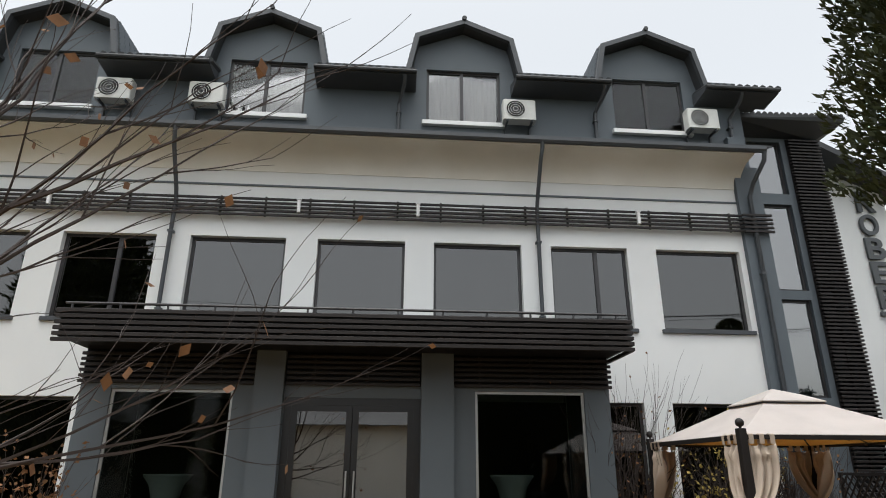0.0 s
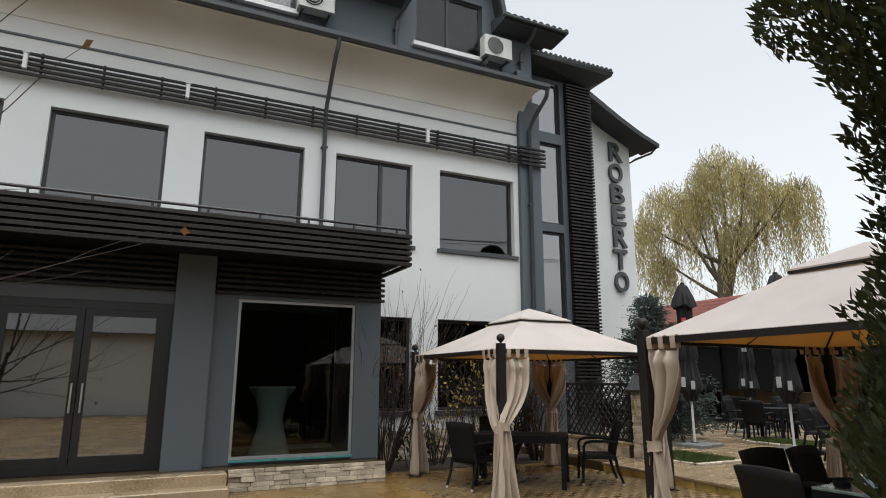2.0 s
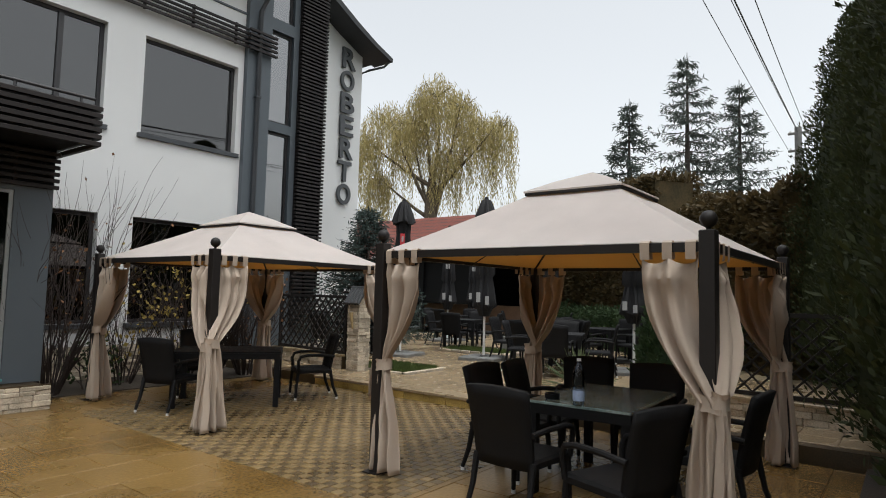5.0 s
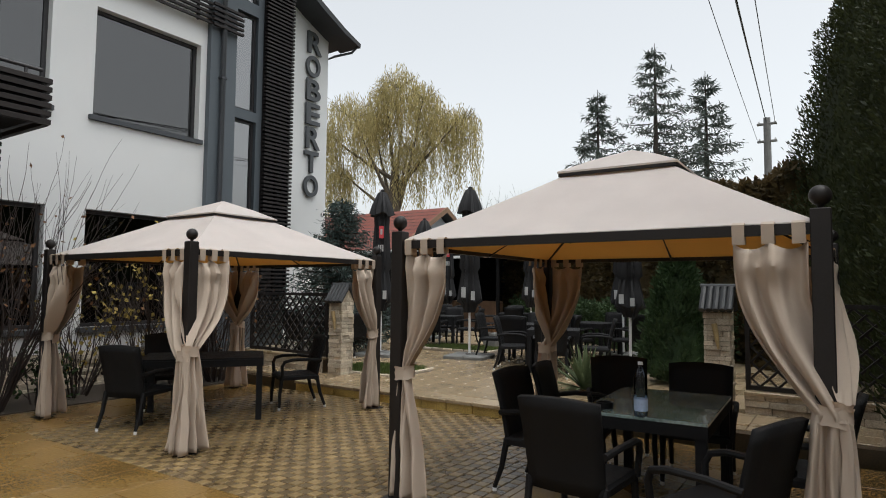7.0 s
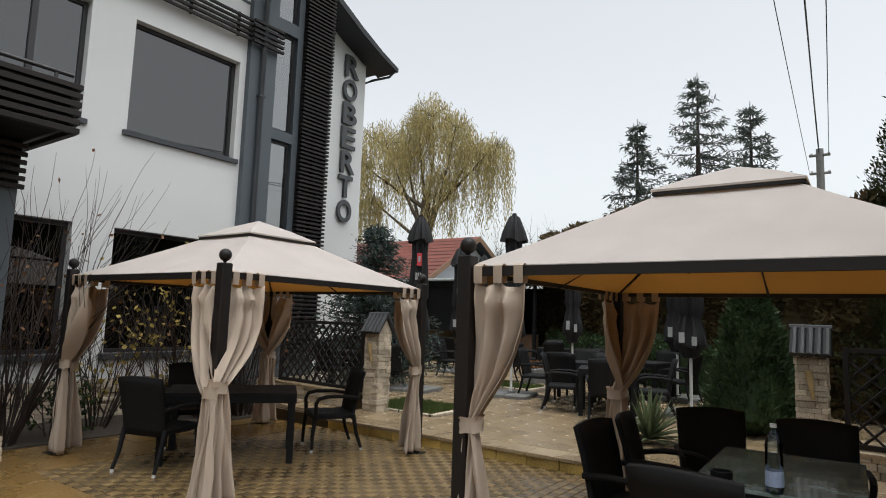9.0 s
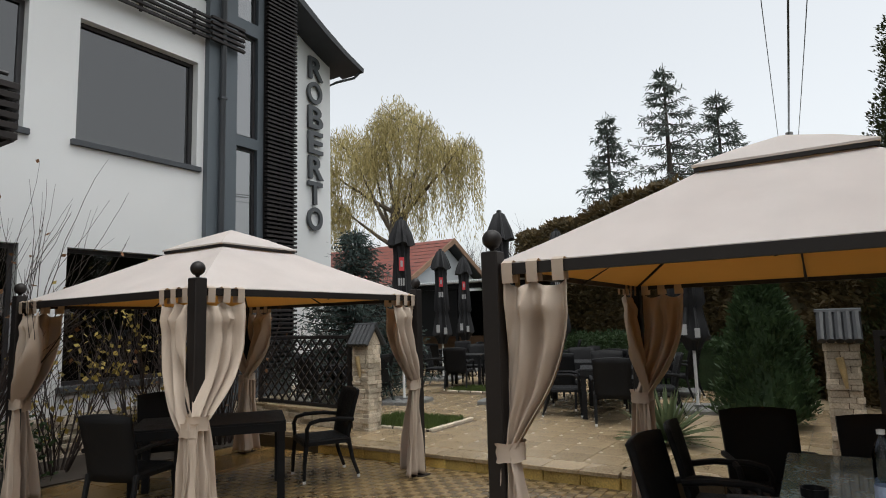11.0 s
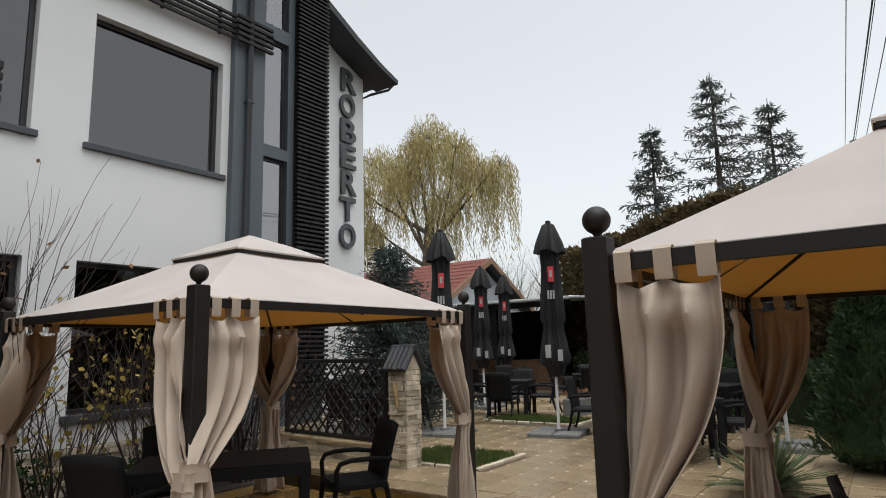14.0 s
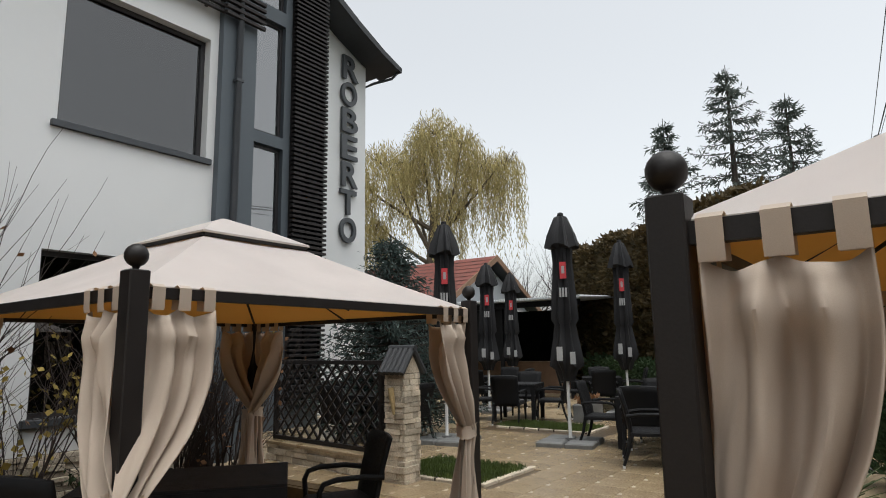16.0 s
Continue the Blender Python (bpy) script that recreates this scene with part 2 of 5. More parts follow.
# ---- mesh building ----
class B:
    """Vertices and faces of one mesh."""

    def __init__(self):
        self.v, self.f = [], []

    def add(self, v, f):
        k = len(self.v)
        self.v += [tuple(p) for p in v]
        self.f += [tuple(i + k for i in q) for q in f]
        return self

    def box(self, x0, y0, z0, x1, y1, z1, m=None, c=0.0):
        """A box; c: width of the chamfer round its upright and top edges."""
        x0, x1, y0, y1, z0, z1 = min(x0, x1), max(x0, x1), min(y0, y1), max(y0, y1), min(z0, z1), max(z0, z1)
        if c:
            c = min(c, (x1 - x0) * 0.4, (y1 - y0) * 0.4, (z1 - z0) * 0.4)
            rings = []
            for z, i in ((z0, 0), (z1 - c, 0), (z1, c)):
                a, b, p, q = x0 + i, x1 - i, y0 + i, y1 - i
                rings.append([(a + c, p, z), (b - c, p, z), (b, p + c, z), (b, q - c, z), (b - c, q, z), (a + c, q, z), (a, q - c, z), (a, p + c, z)])
            v = sum(rings, [])
            f = [(k * 8 + i, k * 8 + (i + 1) % 8, k * 8 + 8 + (i + 1) % 8, k * 8 + 8 + i) for k in (0, 1) for i in range(8)]
            f += [tuple(range(16, 24)), tuple(range(7, -1, -1))]
        else:
            v = [(x, y, z) for z in (z0, z1) for y in (y0, y1) for x in (x0, x1)]
            f = [(0, 2, 3, 1), (4, 5, 7, 6), (0, 1, 5, 4), (2, 6, 7, 3), (0, 4, 6, 2), (1, 3, 7, 5)]
        if m is not None:
            v = [m @ Vector(p) for p in v]
        return self.add(v, f)

    def tube(self, pts, radii, n=8, cap=True):
        """A tube along points with a radius at each."""
        pts = [Vector(p) for p in pts]
        k0, rings = len(self.v), []
        up = None
        for i, p in enumerate(pts):
            d = (pts[min(i + 1, len(pts) - 1)] - pts[max(i - 1, 0)]).normalized()
            if up is None:
                up = d.orthogonal().normalized()
            up = (up - d * up.dot(d))
            up = up.normalized() if up.length > 1e-6 else d.orthogonal().normalized()
            s = d.cross(up)
            r = radii[i] if hasattr(radii, "__len__") else radii
            rings.append([p + (up * math.cos(2 * math.pi * j / n) + s * math.sin(2 * math.pi * j / n)) * r for j in range(n)])
        v = sum(rings, [])
        f = [(i * n + j, i * n + (j + 1) % n, (i + 1) * n + (j + 1) % n, (i + 1) * n + j) for i in range(len(pts) - 1) for j in range(n)]
        if cap:
            f += [tuple(range(n - 1, -1, -1)), tuple(range((len(pts) - 1) * n, len(pts) * n))]
        return self.add(v, f)

    def lathe(self, x, y, profile, n=16):
        """A turned shape about an upright axis; profile of (r, z)."""
        v = [(x + r * math.cos(2 * math.pi * j / n), y + r * math.sin(2 * math.pi * j / n), z) for r, z in profile for j in range(n)]
        f = [(i * n + j, i * n + (j + 1) % n, (i + 1) * n + (j + 1) % n, (i + 1) * n + j) for i in range(len(profile) - 1) for j in range(n)]
        f += [tuple(range(n - 1, -1, -1)), tuple(range((len(profile) - 1) * n, len(profile) * n))]
        return self.add(v, f)

    def prism(self, outline, y0, y1, axis="y"):
        """An outline of (a, z) drawn along an axis."""
        n = len(outline)
        v = [((a, y, z) if axis == "y" else (y, a, z)) for y in (y0, y1) for a, z in outline]
        f = [tuple(range(n)), tuple(range(2 * n - 1, n - 1, -1))] + [(i, i + n, (i + 1) % n + n, (i + 1) % n) for i in range(n)]
        return self.add(v, f)

    def sheet(self, grid):
        """A sheet from rows of points."""
        w = len(grid[0])
        return self.add(sum(grid, []), [(i * w + j, i * w + j + 1, (i + 1) * w + j + 1, (i + 1) * w + j) for i in range(len(grid) - 1) for j in range(w - 1)])

    def data(self, name, material, smooth=False):
        me = bpy.data.meshes.new(name)
        me.from_pydata(self.v, [], self.f)
        bm = bmesh.new()
        bm.from_mesh(me)
        if len(self.f) < 60000:
            bmesh.ops.recalc_face_normals(bm, faces=bm.faces)
        bm.to_mesh(me)
        bm.free()
        me.materials.append(material)
        if smooth:
            me.shade_smooth()
            me.set_sharp_from_angle(angle=radians(40))
        return me


def part(name, b, material, parent, label="", smooth=False):
    ob = new(name, b.data(name, material, smooth))
    ob.parent = parent
    return tagged(ob, label)


def thing(name, label, category, group="", m=None):
    ob = new(name)
    if m is not None:
        ob.matrix_world = m
    return tagged(ob, label, category, group)


def solo(name, b, material, label, category, group="", kind="", smooth=False):
    return tagged(new(name, b.data(name, material, smooth)), label, category, group, kind)


def structure(name, b, material, label="", smooth=False):
    return tagged(new(name, b.data(name, material, smooth)), label, "", "", "structure")


def pierced(x0, x1, z0, z1, y0, y1, holes):
    """An upright wall from y0 to y1 with rectangular holes (xa, za, xb, zb) right through it."""
    xs = sorted({x0, x1, *[h[0] for h in holes], *[h[2] for h in holes]})
    zs = sorted({z0, z1, *[h[1] for h in holes], *[h[3] for h in holes]})
    xs, zs = [x for x in xs if x0 <= x <= x1], [z for z in zs if z0 <= z <= z1]
    solid = lambda i, k: 0 <= i < len(xs) - 1 and 0 <= k < len(zs) - 1 and not any(
        h[0] < (xs[i] + xs[i + 1]) / 2 < h[2] and h[1] < (zs[k] + zs[k + 1]) / 2 < h[3] for h in holes)
    b = B()
    for i in range(len(xs) - 1):
        for k in range(len(zs) - 1):
            if not solid(i, k):
                continue
            a, c, p, q = xs[i], xs[i + 1], zs[k], zs[k + 1]
            b.add([(a, y0, p), (c, y0, p), (c, y0, q), (a, y0, q)], [(0, 1, 2, 3)])
            b.add([(a, y1, p), (c, y1, p), (c, y1, q), (a, y1, q)], [(3, 2, 1, 0)])
            if not solid(i - 1, k):
                b.add([(a, y0, p), (a, y1, p), (a, y1, q), (a, y0, q)], [(3, 2, 1, 0)])
            if not solid(i + 1, k):
                b.add([(c, y0, p), (c, y1, p), (c, y1, q), (c, y0, q)], [(0, 1, 2, 3)])
            if not solid(i, k - 1):
                b.add([(a, y0, p), (c, y0, p), (c, y1, p), (a, y1, p)], [(3, 2, 1, 0)])
            if not solid(i, k + 1):
                b.add([(a, y0, q), (c, y0, q), (c, y1, q), (a, y1, q)], [(0, 1, 2, 3)])
    return b


def frame_ring(xa, za, xb, zb, y0, y1, w):
    b = B()
    b.box(xa, y0, za, xa + w, y1, zb).box(xb - w, y0, za, xb, y1, zb)
    return b.box(xa + w, y0, za, xb - w, y1, za + w).box(xa + w, y0, zb - w, xb - w, y1, zb)


# ---- ground ----
g = B()
g.sheet([[(x, y, -0.06) for x in (-3000, -60, 60, 3000)] for y in (-3000, -60, 60, 3000)])
structure("ground", g, TURF, "wide flat damp grassy ground")
g = B().box(-14, -9, -0.055, 8.44, 12.7, -0.012)
patio = structure("floor_lower", g, JOINT, "wet ochre stamped concrete patio")
g = B().box(8.62, 3.2, -0.055, 27, 17.5, 0.138)
terrace = structure("floor_upper", g, JOINT, "raised terrace of wet sandy slabs")
structure("planting_bed", B().box(4.75, 12.7, -0.055, 9.3, 14.1, 0.0), SOIL, "dark wet soil bed along the wall")

structure("planting_bed_thuja", B().box(3.9, 0.2, -0.055, 9.5, 3.45, 0.012), SOIL, "dark soil under the thuja row")

# ---- main building ----
FY = 14.17
UP = [(-9.6, 4.37, -6.73, 6.2), (-6.07, 4.37, -4.18, 6.2), (-3.48, 4.37, -1.49, 6.2), (-0.82, 4.37, 1.06, 6.2), (1.69, 4.37, 3.62, 6.2), (4.28, 4.37, 6.01, 6.2), (6.68, 4.37, 8.63, 6.2)]
LOW = [(4.75, 0.93, 6.04, 2.83), (6.64, 0.93, 8.55, 2.83), (-7.2, 0.93, -5.2, 2.83), (-4.1, 0.35, 4.5, 2.85)]
structure("wall_main", pierced(-11, 8.76, 0, 8.0, FY, FY + 0.35, UP + LOW), WHITE, "white rendered hotel facade")
structure("trim_string_course", B().box(-11, FY - 0.025, 7.39, 8.76, FY, 7.43), GREY, "thin grey string course")
structure("wall_side", B().box(9.05, FY + 0.35, 0, 9.35, 16.1, 9.4), GREY, "grey return wall beside the stair glazing")
structure("wall_back", B().box(-11, 24, 0, 16.2, 24.3, 9.4), WHITE)
structure("wall_left", B().box(-11.3, FY, 0, -11, 24, 9.4), WHITE)
structure("column_grey", B().box(8.76, FY - 0.12, 0, 9.35, FY + 0.349, 8.3), GREY, "grey painted corner column")
for z in (3.4, 8.35):
    structure("ceiling", B().box(-11, FY + 0.35, z - 0.2, 9.05, 24, z), ROOMG)
structure("wall_inner", B().box(-11, 17.6, 3.4, 9.05, 17.7, 8.15), ROOMG)
# Ground-floor room: wall and floor coloured near-black to read as unlit.
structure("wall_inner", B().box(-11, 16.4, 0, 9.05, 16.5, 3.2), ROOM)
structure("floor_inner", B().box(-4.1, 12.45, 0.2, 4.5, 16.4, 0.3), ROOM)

# coved eave
cove = [(FY - 0.001, 7.75)] + [(FY - 0.72 * (1 - math.cos(a)) - 0.02, 7.75 + 0.52 * math.sin(a)) for a in np.linspace(0, math.pi / 2, 9)] + [(13.38, 8.28), (13.38, 8.42), (FY, 8.42)]
structure("trim_cove", B().prism(cove, -11, 8.9, "x"), CREAM, "cream coved eave, stained in places", True)
gut = B()
gut.prism([(13.27, 8.45), (13.27, 8.36), (13.31, 8.31), (13.37, 8.31), (13.4, 8.36), (13.4, 8.45), (13.37, 8.45), (13.37, 8.37), (13.3, 8.37), (13.3, 8.45)], -11, 9.15, "x")
solo("gutter", gut, GREY_DK, "dark grey eaves gutter along the facade", "gutter")
skirt = B()
x = -11.0
while x < 9.1:
    skirt.prism([(13.36, 8.46), (13.36, 8.50), (14.78, 8.97), (14.78, 8.92)], x, x + 0.27, "x")
    x += 0.275
structure("roof_skirt", skirt, ROOF, "narrow charcoal tiled roof skirt above the eave")

# dark streaks where the cove is chipped
for x0, w in ((-2.05, 0.2), (-1.2, 0.16), (-0.85, 0.3)):
    solo("paint_chip", B().prism([(x0, 8.285), (x0 + w * 0.4, 8.283), (x0 + w, 8.285), (x0 + w * 0.6, 8.278)], 13.52, 13.55), SOIL, "dark flaked patch on the cream eave", "damage")


def downpipe(pts, label, r=0.045):
    t = thing("downpipe", label, "downpipe")
    part("pipe", B().tube(pts, r, 10), GREY_DK, t, "", True)
    p = pts[-1]
    for k in (0.25, 0.8):
        q = Vector(pts[-2]).lerp(Vector(p), k)
        part("bracket", B().box(q.x - 0.06, q.y - 0.05, q.z - 0.02, q.x + 0.06, q.y + 0.09, q.z + 0.02), GREY_DK, t)


for x in (-3.85, 4.01):
    downpipe([(x, 13.34, 8.34), (x, 13.36, 8.2), (x - 0.02, 13.5, 7.95), (x - 0.02, 13.98, 7.2), (x - 0.02, 14.06, 7.0), (x - 0.02, 14.06, 3.95)], "dark grey cranked rainwater pipe on the white facade")
downpipe([(9.12, 13.34, 8.34), (9.12, 13.4, 8.15), (9.02, 13.8, 7.75), (9.0, 13.98, 7.5), (9.0, 13.99, 0.05)], "dark grey rainwater pipe down the corner column", 0.05)
for x in (0.95, 5.85, 9.35):
    downpipe([(x, 14.05, 10.42), (x, 14.2, 10.25), (x - 0.12, 14.6, 9.95), (x - 0.12, 14.64, 8.98)], "dark rainwater pipe beside a dormer")


def window(k, xa, za, xb, zb, y, split=0, frame_mat=FRAME, sill=GREY_DK, room=None, curtain=(), depth=0.14, ext=0.07, pane=GLASS, hang=0.22):
    w = tagged(new(f"window_{k}"), "fixed window with dark frame, sky mirrored in the glass", "window", "", "structure")
    part("window_frame", frame_ring(xa, za, xb, zb, y + depth, y + depth + 0.07, 0.06), frame_mat, w)
    xs = [xa + 0.06, xb - 0.06]
    if split:
        xs.insert(1, xa + (xb - xa) * split)
        part("mullion", B().box(xs[1] - 0.04, y + depth - 0.01, za + 0.06, xs[1] + 0.04, y + depth + 0.06, zb - 0.06), frame_mat, w)
    for a, c in zip(xs, xs[1:]):
        p = part("pane", B().box(a, y + depth + 0.03, za + 0.06, c, y + depth + 0.042, zb - 0.06), pane, w)
        p.visible_shadow = False
    if sill:
        part("window_sill", B().box(xa - ext, y - 0.06, za - 0.08, xb + ext, y + depth - 0.002, za, None, 0.008), sill, w)
    for a, c in curtain:
        n = max(8, int((c - a) * 26))
        grid = [[(a + (c - a) * i / n, y + depth + hang + 0.025 * math.sin(i * 1.7), z) for i in range(n + 1)] for z in (za - 0.1, zb + 0.05)]
        cu = solo("net_curtain", B().sheet(grid), NET, "pale net curtain hanging inside a window", "curtain", "", "", True)
    return w


k = 1
for i, h in enumerate(UP):
    cur = {2: ((-3.0, -2.6),), 3: ((0.6, 0.72),), 4: ((2.6, 3.0),)}.get(i, ())
    window(k, *h, FY, 0.6 if i in (0, 1, 5) else 0, curtain=cur)
    k += 1
for h in LOW[:3]:
    window(k, *h, FY, 0, curtain=((h[0] + 0.1, h[0] + 0.55),) if h[0] > 6 else ())
    k += 1


def louvre_band(x0, x1, y, z0, n, pitch, label, gap, deep=0.05, h=0.05):
    t = thing("louvre_band", label, "louvre")
    slat = B().box(0, -deep, 0, x1 - x0, 0, h, None, 0.006).data("slat", SLAT)
    for i in range(n):
        s = new("slat", slat)
        s.parent, s.location = t, (x0, y, z0 + i * pitch)
    post = B().box(-0.02, -0.001, 0, 0.02, 0.045, n * pitch - 0.01).data("bracket", SLAT)
    x = x0 + gap / 2
    while x < x1:
        s = new("bracket", post)
        s.parent, s.location = t, (x, y, z0)
        x += gap
    return t


louvre_band(-11, 8.76, 14.06, 6.64, 5, 0.093, "dark horizontal slat band along the white facade", 0.95, 0.05, 0.045)
louvre_band(8.72, 9.42, 13.98, 6.6, 5, 0.1, "dark slat band wrapping the corner column", 0.6, 0.06, 0.05)
for x in (-6.4, -1.25, 1.32, 6.28):
    t = thing("wall_light", "small pale upright lamp on the slat band", "wall lamp", "lamps on the slat band")
    part("body", B().box(x - 0.035, 13.93, 6.72, x + 0.035, 14.005, 7.0, None, 0.01), SILLW, t)
    part("cap", B().box(x - 0.05, 13.92, 7.0, x + 0.05, 14.006, 7.02), SILLW, t)

# ---- attic storey with dormers ----
DORM = [-7.35, -2.4, 2.43, 7.2]
holes = [(c - 0.93, 9.55, c + 0.93, 11.07) for c in DORM]
structure("wall_attic", pierced(-11, 9.62, 8.6, 11.12, 14.7, 14.95, holes), GREY, "dark grey attic wall")
structure("wall_attic_side", B().box(9.4, 14.95, 8.6, 9.62, 24, 10.6), GREY)
structure("wall_inner", B().box(-11, 16.6, 8.6, 9.4, 16.7, 10.9), ROOMG)
for i, c in enumerate(DORM):
    window(k, *holes[i], 14.7, 0.48, sill=None, depth=0.08, curtain=((c - 0.85, c + 0.85),), pane=GLASS_ATTIC, hang=0.12)
    w = new("window_sill", B().box(c - 1.03, 14.58, 9.43, c + 1.03, 14.78, 9.545, None, 0.01).data("window_sill", SILLW))
    w.parent = bpy.data.objects[f"window_{k}"]
    k += 1
    d = thing("dormer", "dark grey dormer with a gambrel roof above its window", "dormer", "dormers on the attic")
    out = [(c - 1.5, 10.6), (c - 1.25, 11.86), (c, 12.38), (c + 1.25, 11.86), (c + 1.5, 10.6)]
    inn = [(c - 1.37, 10.6), (c - 1.14, 11.77), (c, 12.24), (c + 1.14, 11.77), (c + 1.37, 10.6)]
    part("wall", B().prism([(c - 1.3, 11.122), (c + 1.3, 11.122), (c + 1.13, 11.75), (c, 12.2), (c - 1.13, 11.75)], 14.7, 14.9), GREY, d)
    rf = B()
    for (a, b2), (p, q) in zip(zip(out, out[1:]), zip(inn, inn[1:])):
        rf.prism([a, b2, q, p], 14.32, 14.44)
    part("barge_board", rf, GREY_DK, d)
    rf = B()
    for (a, b2), (p, q) in zip(zip(out, out[1:]), zip(inn, inn[1:])):
        rf.prism([(a[0], a[1] + 0.02), (b2[0], b2[1] + 0.02), q, p], 14.442, 17.2)
    part("roof", rf, ROOF, d)
    part("ridge_cap", B().tube([(c, 14.28, 12.4), (c, 17.2, 12.4)], 0.06, 8), ROOF, d, "", True)
    cheek = B()
    for s in (-1, 1):
        y = 14.5
        while y < 17:
            for z in np.arange(10.75, 11.75, 0.16):
                o = (z - 10.6) / 1.26 * 0.25
                cheek.box(c + s * (1.5 - o) - 0.01, y, z, c + s * (1.5 - o) + 0.015, y + 0.28, z + 0.15)
            y += 0.3
    part("cheek_shingles", cheek, GREY, d)["kind"] = "stuff"

# eave and tiled roof between the dormers
spans = [(-11, DORM[0] - 1.35)] + [(a + 1.2, b2 - 1.2) for a, b2 in zip(DORM, DORM[1:])] + [(DORM[3] + 1.2, 10.3)]
for a, b2 in spans:
    e = thing("eave", "dark overhanging tiled eave between dormers", "eave")
    part("soffit", B().prism([(14.05, 10.42), (14.05, 10.52), (15.2, 10.85), (15.2, 10.6), (14.699, 10.6), (14.699, 10.36)], a, b2, "x"), GREY_DK, e)
    part("gutter", B().tube([(a, 14.0, 10.49), (b2, 14.0, 10.49)], 0.05, 8), ROOF, e, "", True)
    tl = B()
    x = a
    while x < b2 - 0.1:
        for y in (14.05, 14.4, 14.75, 15.1):
            z = 10.54 + (y - 14.05) * 0.28
            tl.tube([(x + 0.12, y, z + 0.015), (x + 0.12, y + 0.37, z + 0.11)], 0.085, 6)
        x += 0.2
    part("tile_field", tl, ROOF, e, "rows of rounded charcoal tiles", True)["kind"] = "stuff"
structure("roof_main", B().prism([(14.96, 10.75), (15.3, 10.9), (19.5, 12.0), (24.3, 10.6)], -11, 10.2, "x"), ROOF, "dark low pitched roof")


def ac_unit(x, z):
    t = thing("air_conditioner", "off-white outdoor air conditioner on the grey attic wall", "air conditioner", "outdoor units on the attic")
    part("casing", B().box(x - 0.4, 14.28, z, x + 0.4, 14.56, z + 0.56, None, 0.025), PLASTIC, t)
    fx = x - 0.1
    part("fan_recess", B().tube([(fx, 14.275, z + 0.28), (fx, 14.283, z + 0.28)], 0.225, 24), BLACK, t)
    ring = B()
    for r in (0.06, 0.12, 0.18, 0.23):
        ring.tube([(fx + r * math.cos(a), 14.268, z + 0.28 + r * math.sin(a)) for a in np.linspace(0, 2 * math.pi, 25)], 0.006, 5, False)
    part("grille", ring, PLASTIC, t)
    fan = B()
    for a in (0, 2.1, 4.2):
        fan.box(-0.03, -0.002, 0.02, 0.07, 0.002, 0.2, pose(fx, 14.272, z + 0.28, 0, math.degrees(a), 0))
    part("fan_blades", fan, GREY_DK, t)
    for s in (-0.3, 0.3):
        part("bracket", B().box(x + s - 0.02, 14.3, z - 0.05, x + s + 0.02, 14.7, z).box(x + s - 0.02, 14.62, z - 0.3, x + s + 0.02, 14.7, z - 0.05), GREY_DK, t)


for x, z in ((-5.77, 9.55), (-3.68, 9.55), (3.75, 9.48), (8.37, 9.48)):
    ac_unit(x, z)
for i in range(5):
    b = B().lathe(-3.2 + i * 0.11, 14.64, [(0.03, 9.546), (0.032, 9.65), (0.012, 9.69), (0.012, 9.73)], 8)
    solo("bottle", b, (SILLW, BLACK)[i % 2], "small bottle standing on a white window sill", "bottle", "bottles on the sill")

# ---- entrance pavilion ----
PY = 12.3
doors = (-0.91, 0.3, 1.37, 2.72)
gl = [(-3.73, 0.37, -1.76, 2.77), (2.3, 0.37, 4.21, 2.8)]
structure("wall_pavilion", pierced(-4.22, 4.66, 0.3, 2.86, PY, PY + 0.25, gl + [(-0.91, 0.3, 1.37, 2.66)]), GREY, "grey painted entrance front")
structure("wall_pavilion_side", B().box(4.42, PY + 0.25, 0.3, 4.66, FY, 3.4).box(-4.22, PY + 0.25, 0.3, -3.98, FY, 3.4), GREY)
for a, c in ((1.37, 1.92), (-1.4, -0.92)):
    structure("column_entrance", B().box(a, PY - 0.16, 0.28, c, PY - 0.001, 3.42), GREY, "grey square pier beside the entrance doors")
structure("floor_plinth", B().box(-4.25, 11.86, 0, 4.6, PY + 0.25, 0.29), JOINT, "")
structure("step_entrance", B().box(-2.2, 11.2, 0, 2.2, 11.85, 0.15, None, 0.01).box(-2.2, 11.5, 0.15, 2.2, 11.85, 0.3, None, 0.01), SLABJ, "pale tiled entrance step")
structure("fascia_back", B().box(-4.22, PY + 0.0, 2.861, 4.66, PY + 0.12, 3.42), BLACK)
for a, c in ((-4.26, -1.42), (-0.9, 1.35), (1.94, 4.7)):
    louvre_band(a, c, PY - 0.03, 2.86, 6, 0.09, "dark slat screen above the entrance glazing", 0.9, 0.05, 0.05)
louvre_band(-4.25, 4.75, 11.22, 3.33, 6, 0.09, "dark slat fascia round the entrance canopy", 1.1, 0.07, 0.055)
side = thing("louvre_return", "slatted end of the entrance canopy", "louvre")
for i in range(6):
    part("slat", B().box(4.7, 11.24, 3.33 + i * 0.09, 4.76, FY, 3.385 + i * 0.09), SLAT, side)
structure("canopy", B().box(-4.2, 11.24, 3.41, 4.68, FY, 3.56).box(-4.2, 11.24, 3.56, 4.68, 11.32, 3.86), BLACK, "dark flat entrance canopy")
rail = thing("roof_rail", "thin dark rail above the canopy edge", "rail")
part("bar", B().tube([(-4.2, 11.3, 3.95), (4.7, 11.3, 3.95)], 0.022, 8), FRAME, rail)
for i in range(13):
    part("post", B().tube([(-4.1 + i * 0.72, 11.3, 3.85), (-4.1 + i * 0.72, 11.3, 3.95)], 0.018, 6), FRAME, rail)
